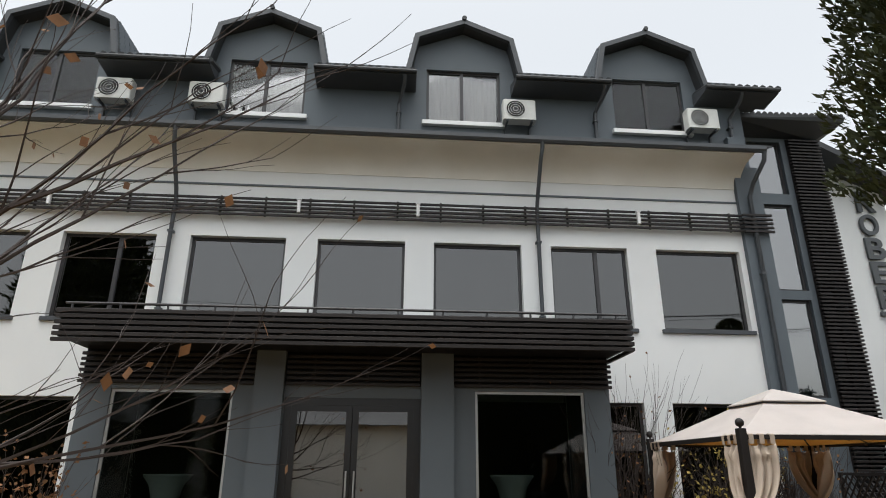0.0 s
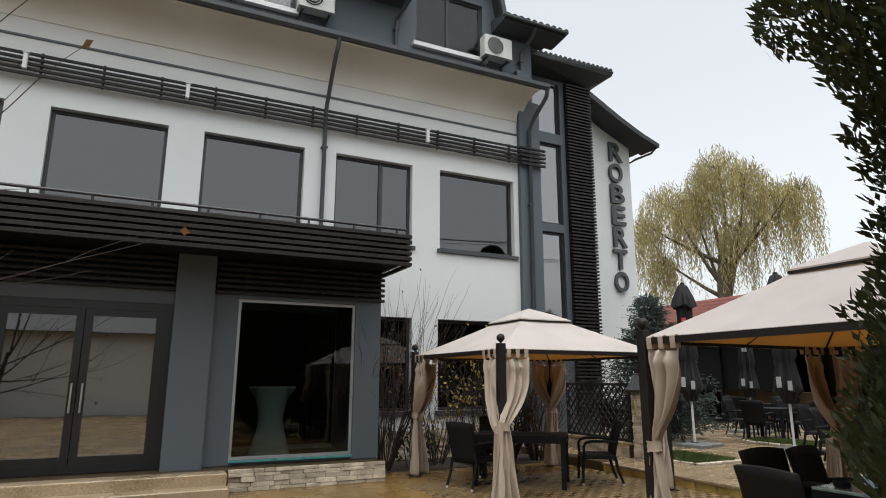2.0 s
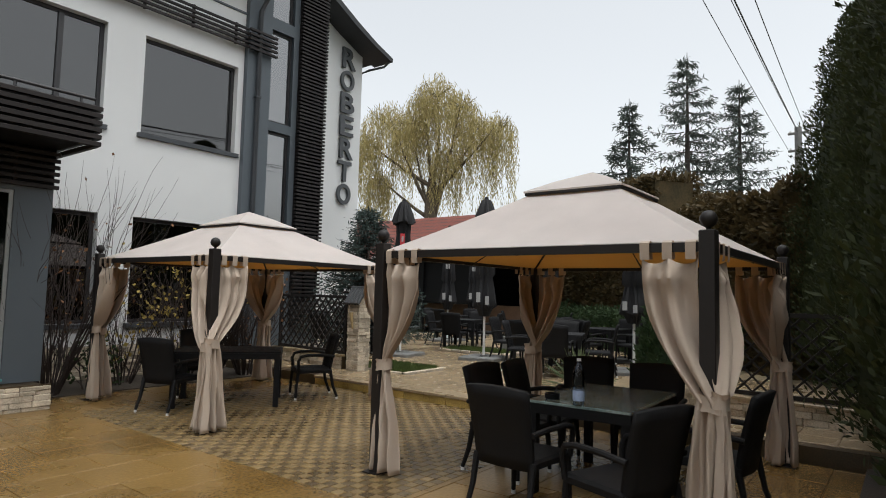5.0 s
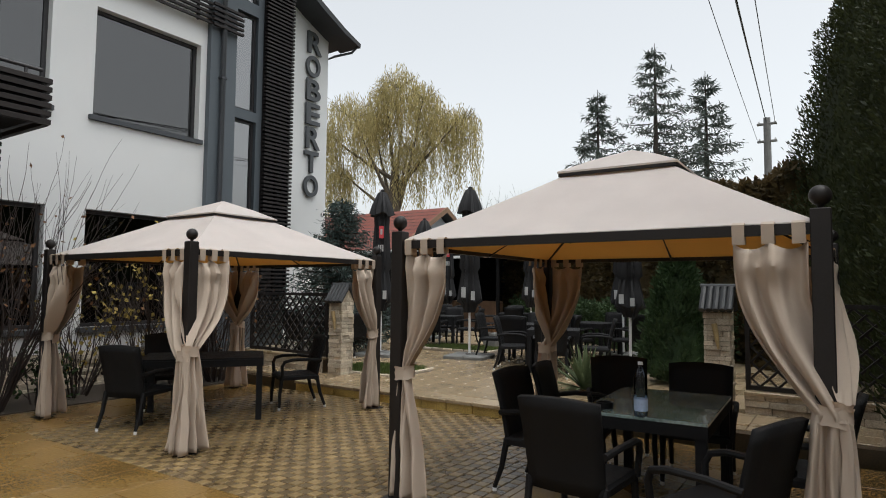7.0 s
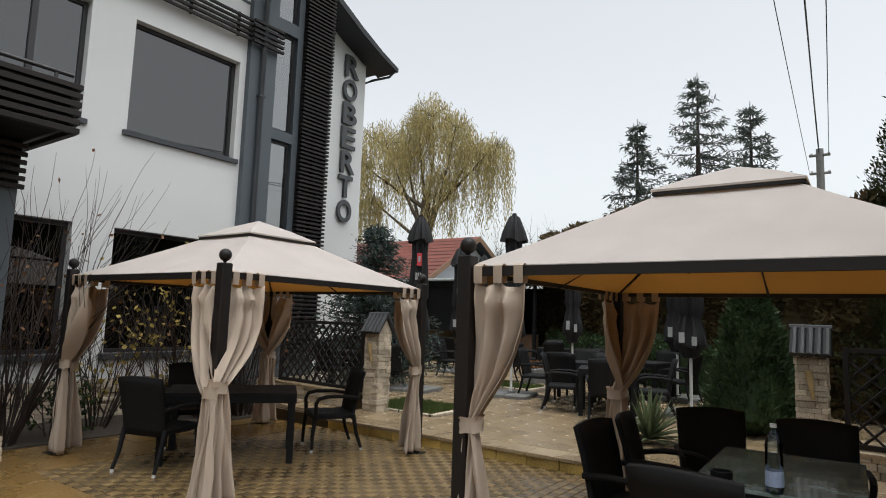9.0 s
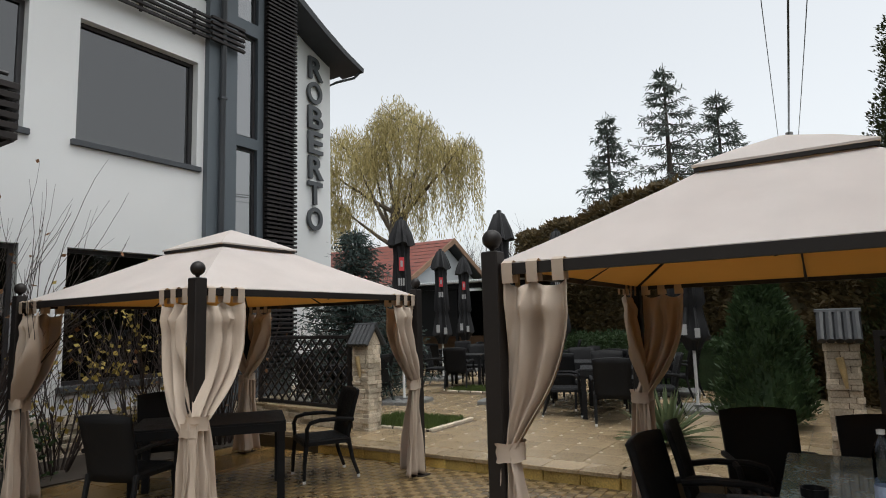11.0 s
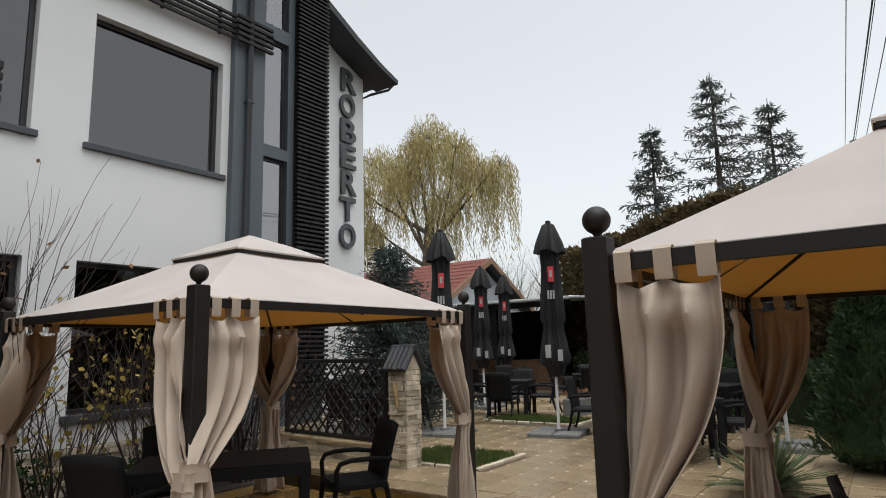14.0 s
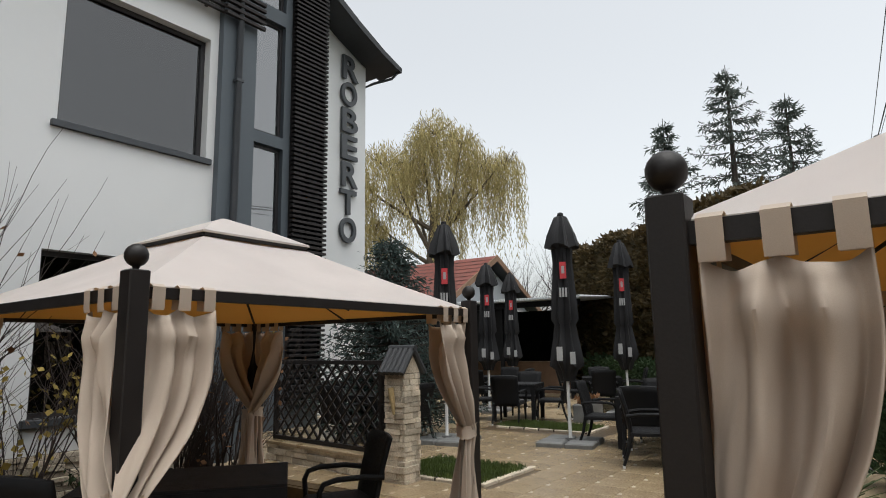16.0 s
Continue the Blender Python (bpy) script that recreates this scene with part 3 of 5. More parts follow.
for h in gl:
    w = tagged(new(f"window_{k}"), "large shop window with a pale metal frame", "window", "", "structure")
    k += 1
    part("window_frame", frame_ring(*h, PY + 0.04, PY + 0.09, 0.045), ALU, w)
    p = part("pane", B().box(h[0] + 0.045, PY + 0.06, h[1] + 0.045, h[2] - 0.045, PY + 0.07, h[3] - 0.045), GLASS_CLEAR, w)
    p.visible_shadow = False
    part("sill_strip", B().box(h[0], PY - 0.05, h[1] - 0.03, h[2], PY + 0.035, h[1] - 0.002), TEAL, w, "teal sealing strip")
dr = tagged(new("door_1"), "dark framed double glass entrance doors, closed", "door", "", "structure")
part("door_frame", frame_ring(-0.91, 0.3, 1.37, 2.66, PY + 0.02, PY + 0.12, 0.12), DOORFRAME, dr)
for a, c, hx in ((-0.79, 0.225, 0.17), (0.235, 1.25, 0.30)):
    leaf = part("door_leaf", frame_ring(a, 0.42, c, 2.54, PY + 0.03, PY + 0.09, 0.1), DOORFRAME, dr)
    p = part("pane", B().box(a + 0.1, PY + 0.055, 0.52, c - 0.1, PY + 0.065, 2.44), GLASS_DOOR, leaf)
    p.visible_shadow = False
    part("handle", B().tube([(hx, PY - 0.03, 1.1), (hx, PY - 0.03, 1.5)], 0.014, 8).tube([(hx, PY - 0.03, 1.15), (hx, PY + 0.04, 1.15)], 0.01, 6).tube([(hx, PY - 0.03, 1.45), (hx, PY + 0.04, 1.45)], 0.01, 6), ALU, leaf)
for x in (-2.9, 3.05):
    t = thing("cocktail_table", "tall round table in a stretched white cover", "table", "cocktail tables indoors")
    part("cover", B().lathe(x, 13.15, [(0.36, 0.3), (0.33, 0.36), (0.22, 0.75), (0.2, 0.95), (0.27, 1.25), (0.38, 1.4), (0.39, 1.41)], 20), SPANDEX, t, "", True)
    part("tabletop", B().lathe(x, 13.15, [(0.39, 1.41), (0.395, 1.425), (0.38, 1.44)], 20), SPANDEX, t)

# ---- stair wing and gable wing ----
WY = 16.1
structure("wall_wing", pierced(9.35, 12.6, 0, 10.38, WY, WY + 0.3, [(9.62, 3.2, 11.55, 5.66), (9.62, 5.9, 11.55, 8.33), (9.62, 8.64, 11.55, 10.25)]), GREY, "grey frame of the stair glazing")
structure("wall_wing_back", B().box(9.35, 18.5, 0, 12.6, 18.6, 10.6), ROOMG)
structure("wall_wing_side", B().box(12.4, WY + 0.3, 0, 12.6, 24, 10.6), GREY)
for z0, z1 in ((3.2, 5.66), (5.9, 8.33), (8.64, 10.25)):
    window(k, 9.62, z0, 11.55, z1, WY, 0, sill=None, depth=0.1, pane=GLASS_STAIR)
    k += 1
st = thing("staircase", "pale concrete stair flight behind the wing glazing", "staircase")
part("landing", B().box(9.8, 17.0, 0, 10.1, 18.3, 3.6), ROOMG, st)
for i in range(14):
    part("step", B().box(9.8 + i * 0.12, 17.0, 3.6 + i * 0.17, 10.1 + i * 0.12, 18.3, 3.74 + i * 0.17), ROOMG, st)
lt = thing("louvre_tower", "tall dark slatted screen on the stair wing", "louvre")
slat = B().box(11.7, WY - 0.17, 0, 12.62, WY - 0.07, 0.05, None, 0.008).data("slat", SLAT)
for i in range(98):
    s = new("slat", slat)
    s.parent, s.location = lt, (0, 0, 0.62 + i * 0.099)
for x in (11.72, 12.15, 12.56):
    part("upright", B().box(x, WY - 0.068, 0.6, x + 0.04, WY - 0.001, 10.32), SLAT, lt)
structure("roof_wing", B().add([(9.65, 15.3, 10.5), (13.2, 15.6, 10.68), (13.2, 20, 10.68), (9.65, 20, 10.5), (9.65, 15.3, 10.62), (13.25, 15.55, 10.82), (13.25, 20, 11.0), (9.65, 20, 11.6), (9.65, 16.1, 10.38), (12.62, 16.1, 10.36), (12.62, 20, 10.36), (9.65, 20, 10.36)],
          [(4, 5, 6, 7), (0, 1, 5, 4), (1, 2, 6, 5), (0, 8, 9, 1), (1, 9, 10, 2), (8, 11, 10, 9), (0, 4, 7, 3), (2, 3, 7, 6)]), ROOF, "dark overhanging roof of the stair wing")
tl = B()
for i in range(20):
    tl.tube([(9.7 + i * 0.18, 15.3 + i * 0.012, 10.64 + i * 0.01), (9.7 + i * 0.18, 15.8, 10.68 + i * 0.01)], 0.07, 6)
solo("roof_edge_tile", tl, ROOF, "rounded charcoal tiles along the wing eave", "roof tile", "", "stuff")
RY = 18.2
structure("wall_gable", B().prism([(12.6, 0), (16.17, 0), (16.17, 10.0), (15.05, 10.4), (13.6, 11.1), (12.6, 11.5)], RY, RY + 0.3), WHITE, "white rendered gable wall carrying the sign")
structure("wall_gable_side", B().box(15.9, RY + 0.3, 0, 16.17, 24.3, 10.1), WHITE)
rk = [(12.65, 11.38), (13.63, 10.95), (15.05, 10.22), (16.0, 9.82), (16.75, 9.58), (16.77, 9.72), (16.0, 9.99), (15.05, 10.42), (13.63, 11.16), (12.65, 11.58)]
structure("roof_gable", B().prism(rk, 17.3, 18.19), ROOF, "dark bent gable roof with deep overhang")
structure("roof_gable_back", B().prism([(q, z + 0.12) for q, z in rk], 18.191, 24.6), ROOF, "dark roof behind the gable wall")
downpipe([(16.7, 17.4, 9.62), (16.65, 17.6, 9.45), (16.4, 18.1, 9.35), (16.24, 18.6, 9.2), (16.24, 18.6, 0)], "dark rainwater pipe under the gable eave", 0.04)
sign = thing("sign", "ROBERTO in dark raised capitals, one below the other", "sign")
for i, ch in enumerate("ROBERTO"):
    cu = bpy.data.curves.new("letter", "FONT")
    cu.body, cu.size, cu.extrude, cu.offset, cu.align_x = ch, 0.98, 0.04, 0.022, "CENTER"
    tmp = bpy.data.objects.new("letter", cu)
    me = bpy.data.meshes.new_from_object(tmp)
    bpy.data.objects.remove(tmp)
    me.materials.clear()
    me.materials.append(SIGN)
    me.transform(pose(0, 0, 0, 90, 0, 0))
    lo = min(v.co.z for v in me.vertices), max(v.co.z for v in me.vertices)
    wd = max(v.co.x for v in me.vertices) - min(v.co.x for v in me.vertices)
    for v in me.vertices:
        v.co.z = (v.co.z - lo[0]) / (lo[1] - lo[0]) * 0.69
        v.co.x *= 0.6 / wd
    ob = new("letter", me)
    ob.parent, ob.location = sign, (15.42, RY - 0.075, 9.12 - i * 0.775)

# stone cladding at the foot of the walls
def cladding(name, x0, x1, y, z0, z1, seed, label):
    """A panel of thin irregular stone strips facing -y, each one a piece."""
    rng = random.Random(seed)
    t = thing(name, label, "cladding")
    backing = part("backing", B().box(x0, y, z0, x1, y + 0.02, z1), JOINT, t)
    z = z0
    while z < z1 - 0.02:
        h = min(rng.uniform(0.045, 0.08), z1 - z)
        x = x0
        while x < x1 - 0.02:
            w = min(rng.uniform(0.15, 0.4), x1 - x)
            d = rng.uniform(0.015, 0.05)
            part("stone", B().box(x + 0.003, y - d, z + 0.003, x + w - 0.003, y - 0.001, z + h - 0.003, None, 0.008), STONEP, t)
            x += w
        z += h
    return t


cladding("stone_plinth", 2.25, 4.62, 11.84, 0.0, 0.32, 3, "cream ledge-stone plinth below the shop window")
cladding("stone_skirting", 4.75, 8.7, FY - 0.02, 0.0, 0.55, 4, "cream ledge-stone skirting on the white wall")


# ---- gazebos ----
def curtain(parent, corner, along, outward, reach, seed, kind, tie=0.96):
    """A tab-top curtain: three tabs on the rail, the cloth swept in to a tie at the post, then a bundle flaring to the ground."""
    rng = random.Random(seed)
    a, o, c = Vector(along), Vector(outward), Vector(corner)
    ph, tie = rng.uniform(0, 6), tie + rng.uniform(-0.04, 0.04)
    folds, belly = rng.uniform(2.1, 2.9), rng.uniform(0.02, 0.07)
    top, rows, n = 1.855, [], 56
    # where the tied bundle sits: round the outside of the post, on its inner side, or beside it
    if kind == "inner":
        o = -o
    front = {"outer": 0.075, "inner": 0.07, "beside": 0.02}[kind]
    b0, b1 = {"outer": (-0.105, 0.055), "inner": (-0.06, 0.085), "beside": (0.03, 0.11)}[kind]
    for v in np.linspace(0, 1, 44):
        row = []
        for j in range(n + 1):
            s = j / n
            z = top - v * (top - 0.03)
            if z > tie:
                f = (z - tie) / (top - tie)
                lo = b0 + (0.065 - b0) * min(1, f * 1.5) ** 0.8
                hi = b1 + (reach - b1) * (1 - (1 - f) ** 1.9) + belly * math.sin(math.pi * f) ** 2
                out = front * (1 - f) ** 1.5
                amp = (0.016 + 0.052 * math.sin(math.pi * min(1, f * 0.85 + 0.1))) * (0.75 + 0.6 * noise.noise(Vector((s * 2.5, ph, v * 2))))
                lean = s ** (1 + 0.9 * (1 - f)) + 0.22 * (1 - f)
            else:
                f = 0.0
                g = (tie - z) / tie
                lo = b0 - (0.05 if kind == "beside" else 0.06) * g ** 0.8
                hi = b1 + (0.17 if kind == "beside" else 0.10) * g ** 0.8
                out = front + 0.012 * g
                amp, lean = 0.014 + 0.026 * g ** 0.6, s
            w = math.sin(2 * math.pi * folds * lean + ph + 0.7 * math.sin(3 * v + ph))
            crease = math.copysign(abs(w) ** 0.65, w) + 0.35 * math.sin(4.6 * math.pi * lean + 2 * ph)
            swag = 0.045 * math.exp(-((f - 0.86) / 0.07) ** 2) * math.sin(math.pi * s) if f else 0.0
            d = out + amp * crease + (0.12 if f else 0.4) * amp * math.sin(31 * s + 5 * v + ph) + swag + 0.04 * noise.noise(Vector((s * 3 + ph, v * 4 - s * 2, ph))) + 0.014 * noise.noise(Vector((s * 9 + ph, v * 11 + s * 6, ph)))
            sag = 0.035 * abs(math.sin(2 * math.pi * s)) * max(0, (f - 0.8) / 0.2)
            p = c + a * (lo + (hi - lo) * s + 0.012 * noise.noise(Vector((ph, v * 6, s * 3)))) + o * d
            row.append((p.x, p.y, z - sag + (0.02 * noise.noise(Vector((s * 5, ph, 1))) if v > 0.98 else 0)))
        rows.append(row)
    cu = part("curtain", B().sheet(rows), TAN, parent, "beige cloth curtain tied back to the post", True)
    sol = cu.modifiers.new("thick", "SOLIDIFY")
    sol.thickness = 0.004
    x0 = 0.07
    for i in range(3):
        q = c + a * (x0 + (reach - x0 - 0.065) * i / 2)
        loop = [(q + o * 0.03, 1.845), (q + o * 0.034, 1.87), (q + o * 0.036, 1.957), (q + o * 0.01, 1.972), (q - o * 0.03, 1.962), (q - o * 0.033, 1.85)]
        part("tab", B().sheet([[(p.x, p.y, z), (p.x + a.x * 0.065, p.y + a.y * 0.065, z)] for p, z in loop]), TAN, cu, "", True)
    m = c + a * ((b0 + b1) / 2) + o * (front * 0.9)
    band = []
    for k, (r, z) in enumerate(((0.066, tie - 0.05), (0.062, tie - 0.03), (0.066, tie + 0.0), (0.062, tie + 0.03), (0.07, tie + 0.05))):
        band.append([tuple(m + a * (r * 1.4 * math.cos(q)) + o * (r * 0.75 * math.sin(q)) + Vector((0, 0, z + 0.012 * math.sin(q + ph) + 0.004 * math.sin(5 * q + k)))) for q in np.linspace(0, 2 * math.pi, 19)])
    part("tie_band", B().sheet(band), TAN, cu, "beige tie-back band", True)
    return cu


def gazebo(x0, y0, x1, y1, label, apex, hang, seed):
    cx, cy = (x0 + x1) / 2, (y0 + y1) / 2
    gz = thing("gazebo", label, "gazebo", "gazebos on the patio")
    hx, hy = (x1 - x0) / 2, (y1 - y0) / 2
    for x in (x0, x1):
        for y in (y0, y1):
            p = part("post", B().box(x - 0.05, y - 0.05, 0, x + 0.05, y + 0.05, 2.03, None, 0.006), POST, gz)
            part("finial", B().lathe(x, y, [(0.012, 2.03), (0.02, 2.05)] + [(max(0.004, 0.056 * math.cos(a)), 2.1 + 0.056 * math.sin(a)) for a in np.linspace(-1.2, 1.57, 9)], 16), POST, p, "round ball finial", True)
            part("foot_plate", B().box(x - 0.09, y - 0.09, -0.012, x + 0.09, y + 0.09, 0.008), POST, p)
    for ax in ("x0", "x1", "y0", "y1"):
        if ax[0] == "x":
            x = x0 if ax == "x0" else x1
            part("rail", B().box(x - 0.02, y0 + 0.05, 1.895, x + 0.022, y1 - 0.05, 1.955), POST, gz)
        else:
            y = y0 if ax == "y0" else y1
            part("rail", B().box(x0 + 0.05, y - 0.02, 1.90, x1 - 0.05, y + 0.02, 1.955), POST, gz)
    # main cover with a slight sag between the ribs
    def ring(h, z, sag, n=10):
        out = []
        for (ax, ay), (bx, by) in zip(((-1, -1), (1, -1), (1, 1), (-1, 1)), ((1, -1), (1, 1), (-1, 1), (-1, -1))):
            for i in range(n):
                t = i / n
                s = math.sin(math.pi * t)
                k = 1 - 0.012 * s
                out.append((cx + (ax + (bx - ax) * t) * (hx - 0.01) * h * k, cy + (ay + (by - ay) * t) * (hy - 0.01) * h * k, z - sag * s))
        return out + out[:1]
    top = apex - 0.235
    levels = [(1.0, 1.95, 0.0), (1.0, 1.965, 0.0), (0.85, 1.965 + (top - 1.965) * 0.2, 0.012), (0.65, 1.965 + (top - 1.965) * 0.48, 0.016), (0.45, 1.965 + (top - 1.965) * 0.77, 0.012), (0.3, top, 0.004)]
    cv = part("canopy", B().sheet([ring(*l) for l in levels]), CANVAS, gz, "cream canvas roof", True)
    part("lining", B().sheet([ring(h * 0.98, z - 0.035, s) for h, z, s in levels[1:]]), LINING, cv, "amber underside")
    up = [(0.345, top + 0.005, 0.0), (0.345, top + 0.02, 0.0), (0.19, top + 0.13, 0.006), (0.01, apex, 0.0)]
    part("vent_cap", B().sheet([ring(*l) for l in up]), CANVAS, gz, "small raised canvas vent roof", True)
    vf = B()
    for s in (-1, 1):
        vf.box(cx - 0.33 * hx, cy + s * 0.33 * hy - 0.012, top - 0.02, cx + 0.33 * hx, cy + s * 0.33 * hy + 0.012, top + 0.004)
        vf.box(cx + s * 0.33 * hx - 0.012, cy - 0.33 * hy, top - 0.02, cx + s * 0.33 * hx + 0.012, cy + 0.33 * hy, top + 0.004)
    part("vent_frame", vf, POST, gz)
    for i in range(8):
        a = i * math.pi / 4
        ex, ey = [max(-1, min(1, q * 1.5)) for q in (math.cos(a), math.sin(a))]
        part("rib", B().tube([(cx + ex * hx, cy + ey * hy, 1.9), (cx + ex * hx * 0.3, cy + ey * hy * 0.3, top - 0.09)], 0.012, 6), POST, gz)
    for i, (sx, sy) in enumerate(((0, 0), (1, 0), (0, 1), (1, 1))):
        c = (x1 if sx else x0, y1 if sy else y0, 0)
        ax = (-1 if sx else 1, 0, 0)
        ay = (0, -1 if sy else 1, 0)
        curtain(gz, c, ax, (0, 1 if sy else -1, 0), 0.41, seed + i, hang[i])
        curtain(gz, c, ay, (1 if sx else -1, 0, 0), 0.43, seed + 10 + i, hang[i])
    return gz


gazebo(5.25, 9.3, 8.07, 12.15, "metal garden gazebo with cream canvas roof and tied beige curtains", 2.70, ("outer", "beside", "beside", "inner"), 5)
gazebo(5.42, 4.08, 8.22, 6.88, "metal gazebo with cream canvas roof shading a wet table", 2.78, ("outer", "inner", "beside", "inner"), 35)


# ---- tables and chairs ----
def table(w, d, label, m, top=TABLETOP):
    t = thing("table", label, "table", "garden tables")
    part("tabletop", B().box(-w / 2, -d / 2, 0.722, w / 2, d / 2, 0.742, None, 0.005), top, t, "wet dark glass top")
    part("table_frame", B().box(-w / 2, -d / 2, 0.64, w / 2, -d / 2 + 0.03, 0.72).box(-w / 2, d / 2 - 0.03, 0.64, w / 2, d / 2, 0.72).box(-w / 2, -d / 2 + 0.03, 0.64, -w / 2 + 0.03, d / 2 - 0.03, 0.72).box(w / 2 - 0.03, -d / 2 + 0.03, 0.64, w / 2, d / 2 - 0.03, 0.72), RATTAN, t)
    for sx in (-1, 1):
        for sy in (-1, 1):
            x, y = sx * (w / 2 - 0.045), sy * (d / 2 - 0.045)
            part("leg", B().box(x - 0.035, y - 0.035, 0, x + 0.035, y + 0.035, 0.64), RATTAN, t)
    t.matrix_world = m
    return t


def chair(label):
    """Faces +y."""
    t = thing("chair", label, "chair", "rattan garden chairs")
    part("seat", B().box(-0.27, -0.24, 0.38, 0.27, 0.27, 0.44, None, 0.02), RATTAN, t)
    rows = []
    for v in np.linspace(0, 1, 8):
        z = 0.36 + v * 0.56
        y = -0.23 - 0.12 * v ** 1.4
        rows.append([(x * (0.25 + 0.02 * v), y - 0.03 * (1 - x * x), z + 0.02 * (1 - x * x) * v) for x in np.linspace(-1, 1, 7)])
    bk = part("backrest", B().sheet(rows), RATTAN, t, "", True)
    s = bk.modifiers.new("thick", "SOLIDIFY")
    s.thickness = 0.035
    for sx in (-1, 1):
        part("armrest", B().tube([(sx * 0.27, -0.27, 0.62), (sx * 0.295, -0.1, 0.645), (sx * 0.3, 0.12, 0.645), (sx * 0.295, 0.22, 0.62), (sx * 0.285, 0.25, 0.56), (sx * 0.27, 0.24, 0.4)], 0.022, 8), RATTAN, t, "", True)
        for y0, y1 in ((0.24, 0.27), (-0.22, -0.33)):
            lg = part("leg", B().tube([(sx * 0.25, y0, 0.42), (sx * 0.25, (y0 + y1) / 2 + 0.01, 0.2), (sx * 0.255, y1, 0.03)], [0.026, 0.022, 0.018], 8), RATTAN, t, "", True)
            part("foot", B().tube([(sx * 0.255, y1, 0.0), (sx * 0.255, y1, 0.03)], 0.018, 8), POLE, lg, "pale plastic foot")
    return t


first = chair("black woven rattan armchair on the patio")
first.matrix_world = pose(5.64, 10.75, 0, 0, 0, -72)


def seat_at(x, y, turn, z=0.0):
    return copy_thing(first, pose(x, y, z, 0, 0, turn))


table(1.4, 0.85, "black rattan table with a dark top under the gazebo", pose(6.43, 10.68, 0, 0, 0, -40), RATTAN)
seat_at(7.55, 10.25, 60)
seat_at(6.5, 11.6, 150)
table(1.25, 0.86, "black rattan table with a rain-wet glass top", pose(6.46, 5.19, 0, 0, 0, 2))
for x, y, r in ((6.22, 6.0, 176), (6.78, 5.95, -172), (5.44, 5.42, -94), (7.32, 5.74, 112), (7.2, 5.06, 96), (5.27, 4.58, -20), (6.32, 4.26, -4)):
    seat_at(x, y, r)
for tx, ty, r in ((13.2, 9.5, 10), (12.0, 8.4, 20), (15.2, 12.9, 15), (17.6, 15.0, 5), (14.6, 8.6, -10), (18.2, 12.3, 25), (11.6, 13.6, 0), (14.0, 15.4, 10)):
    table(0.9, 0.9, "black rattan table on the upper terrace", pose(tx, ty, 0.15, 0, 0, r), RATTAN)
    for a in (0, 90, 180, 270):
        q = radians(a + r)
        seat_at(tx + 0.72 * math.sin(q), ty - 0.72 * math.cos(q), a + r, 0.15)

bt = thing("water_bottle", "half-full clear plastic water bottle on the wet table", "bottle")
part("bottle_body", B().lathe(5.86, 5.16, [(0.04, 0.744), (0.045, 0.76), (0.045, 0.86), (0.042, 0.875), (0.045, 0.89), (0.045, 0.99), (0.03, 1.04), (0.014, 1.065), (0.014, 1.085)], 16), BOTTLE, bt, "", True)
part("cap", B().lathe(5.86, 5.16, [(0.017, 1.085), (0.017, 1.105)], 12), POLE, bt)
part("label_wrap", B().lathe(5.86, 5.16, [(0.046, 0.78), (0.0465, 0.8), (0.0465, 0.855), (0.046, 0.86)], 16), LABEL, bt, "blue and white paper label")
at = thing("ashtray", "black round ashtray with water in it", "ashtray")
part("bowl", B().lathe(5.98, 5.45, [(0.05, 0.744), (0.06, 0.75), (0.062, 0.79), (0.052, 0.79), (0.048, 0.756), (0.002, 0.755)], 16), BLACK, at, "", True)


# ---- pillars, lattice, kerb ----
def pillar(x, y, label, seed, face):
    rng = random.Random(seed)
    t = thing("stone_pillar", label, "pillar", "garden pillars")
    part("core", B().box(x - 0.12, y - 0.12, 0.0, x + 0.12, y + 0.12, 1.36), JOINT, t)
    z = 0.13
    while z < 1.34:
        h = rng.uniform(0.045, 0.075)
        for side in range(4):
            u = -0.15
            while u < 0.14:
                w = min(rng.uniform(0.1, 0.26), 0.15 - u)
                d = rng.uniform(0.135, 0.16)
                part("stone", B().box(u + 0.002, -d, z, u + w - 0.002, -0.115, z + h - 0.004, pose(x, y, 0, 0, 0, 90 * side), 0.006), STONEP, t)
                u += w
        z += h
    m = pose(x, y, 0, 0, 0, face)
    part("gable_stone", B().add([m @ Vector(p) for p in ((-0.15, -0.14, 1.36), (0.15, -0.14, 1.36), (0, -0.14, 1.6), (-0.15, 0.14, 1.36), (0.15, 0.14, 1.36), (0, 0.14, 1.6))], [(0, 1, 2), (5, 4, 3), (0, 2, 5, 3), (1, 4, 5, 2)]), STONEJ, t)
    for s in (-1, 1):
        for i in range(5):
            y0 = -0.19 + i * 0.076
            part("roof_tile", B().tube([m @ Vector((s * 0.01, y0 + 0.038, 1.63)), m @ Vector((s * 0.21, y0 + 0.038, 1.36))], 0.04, 8), ROOF, t, "", True)
    part("ridge", B().tube([m @ Vector((0, -0.2, 1.645)), m @ Vector((0, 0.2, 1.645))], 0.035, 8), ROOF, t, "", True)
    lm = part("lamp_cup", B().tube([m @ Vector((-0.19, 0.02, 1.2)), m @ Vector((-0.185, 0.0, 1.08)), m @ Vector((-0.175, -0.02, 0.9))], [0.035, 0.032, 0.015], 10), WOOD, t, "bamboo torch holder", True)
    return t


STONEJ = STONE
pillar(9.4, 11.15, "cream ledge-stone pillar with a small dark tiled roof", 11, 0)
pillar(9.78, 5.3, "cream ledge-stone pillar beside the lattice fence", 12, 0)


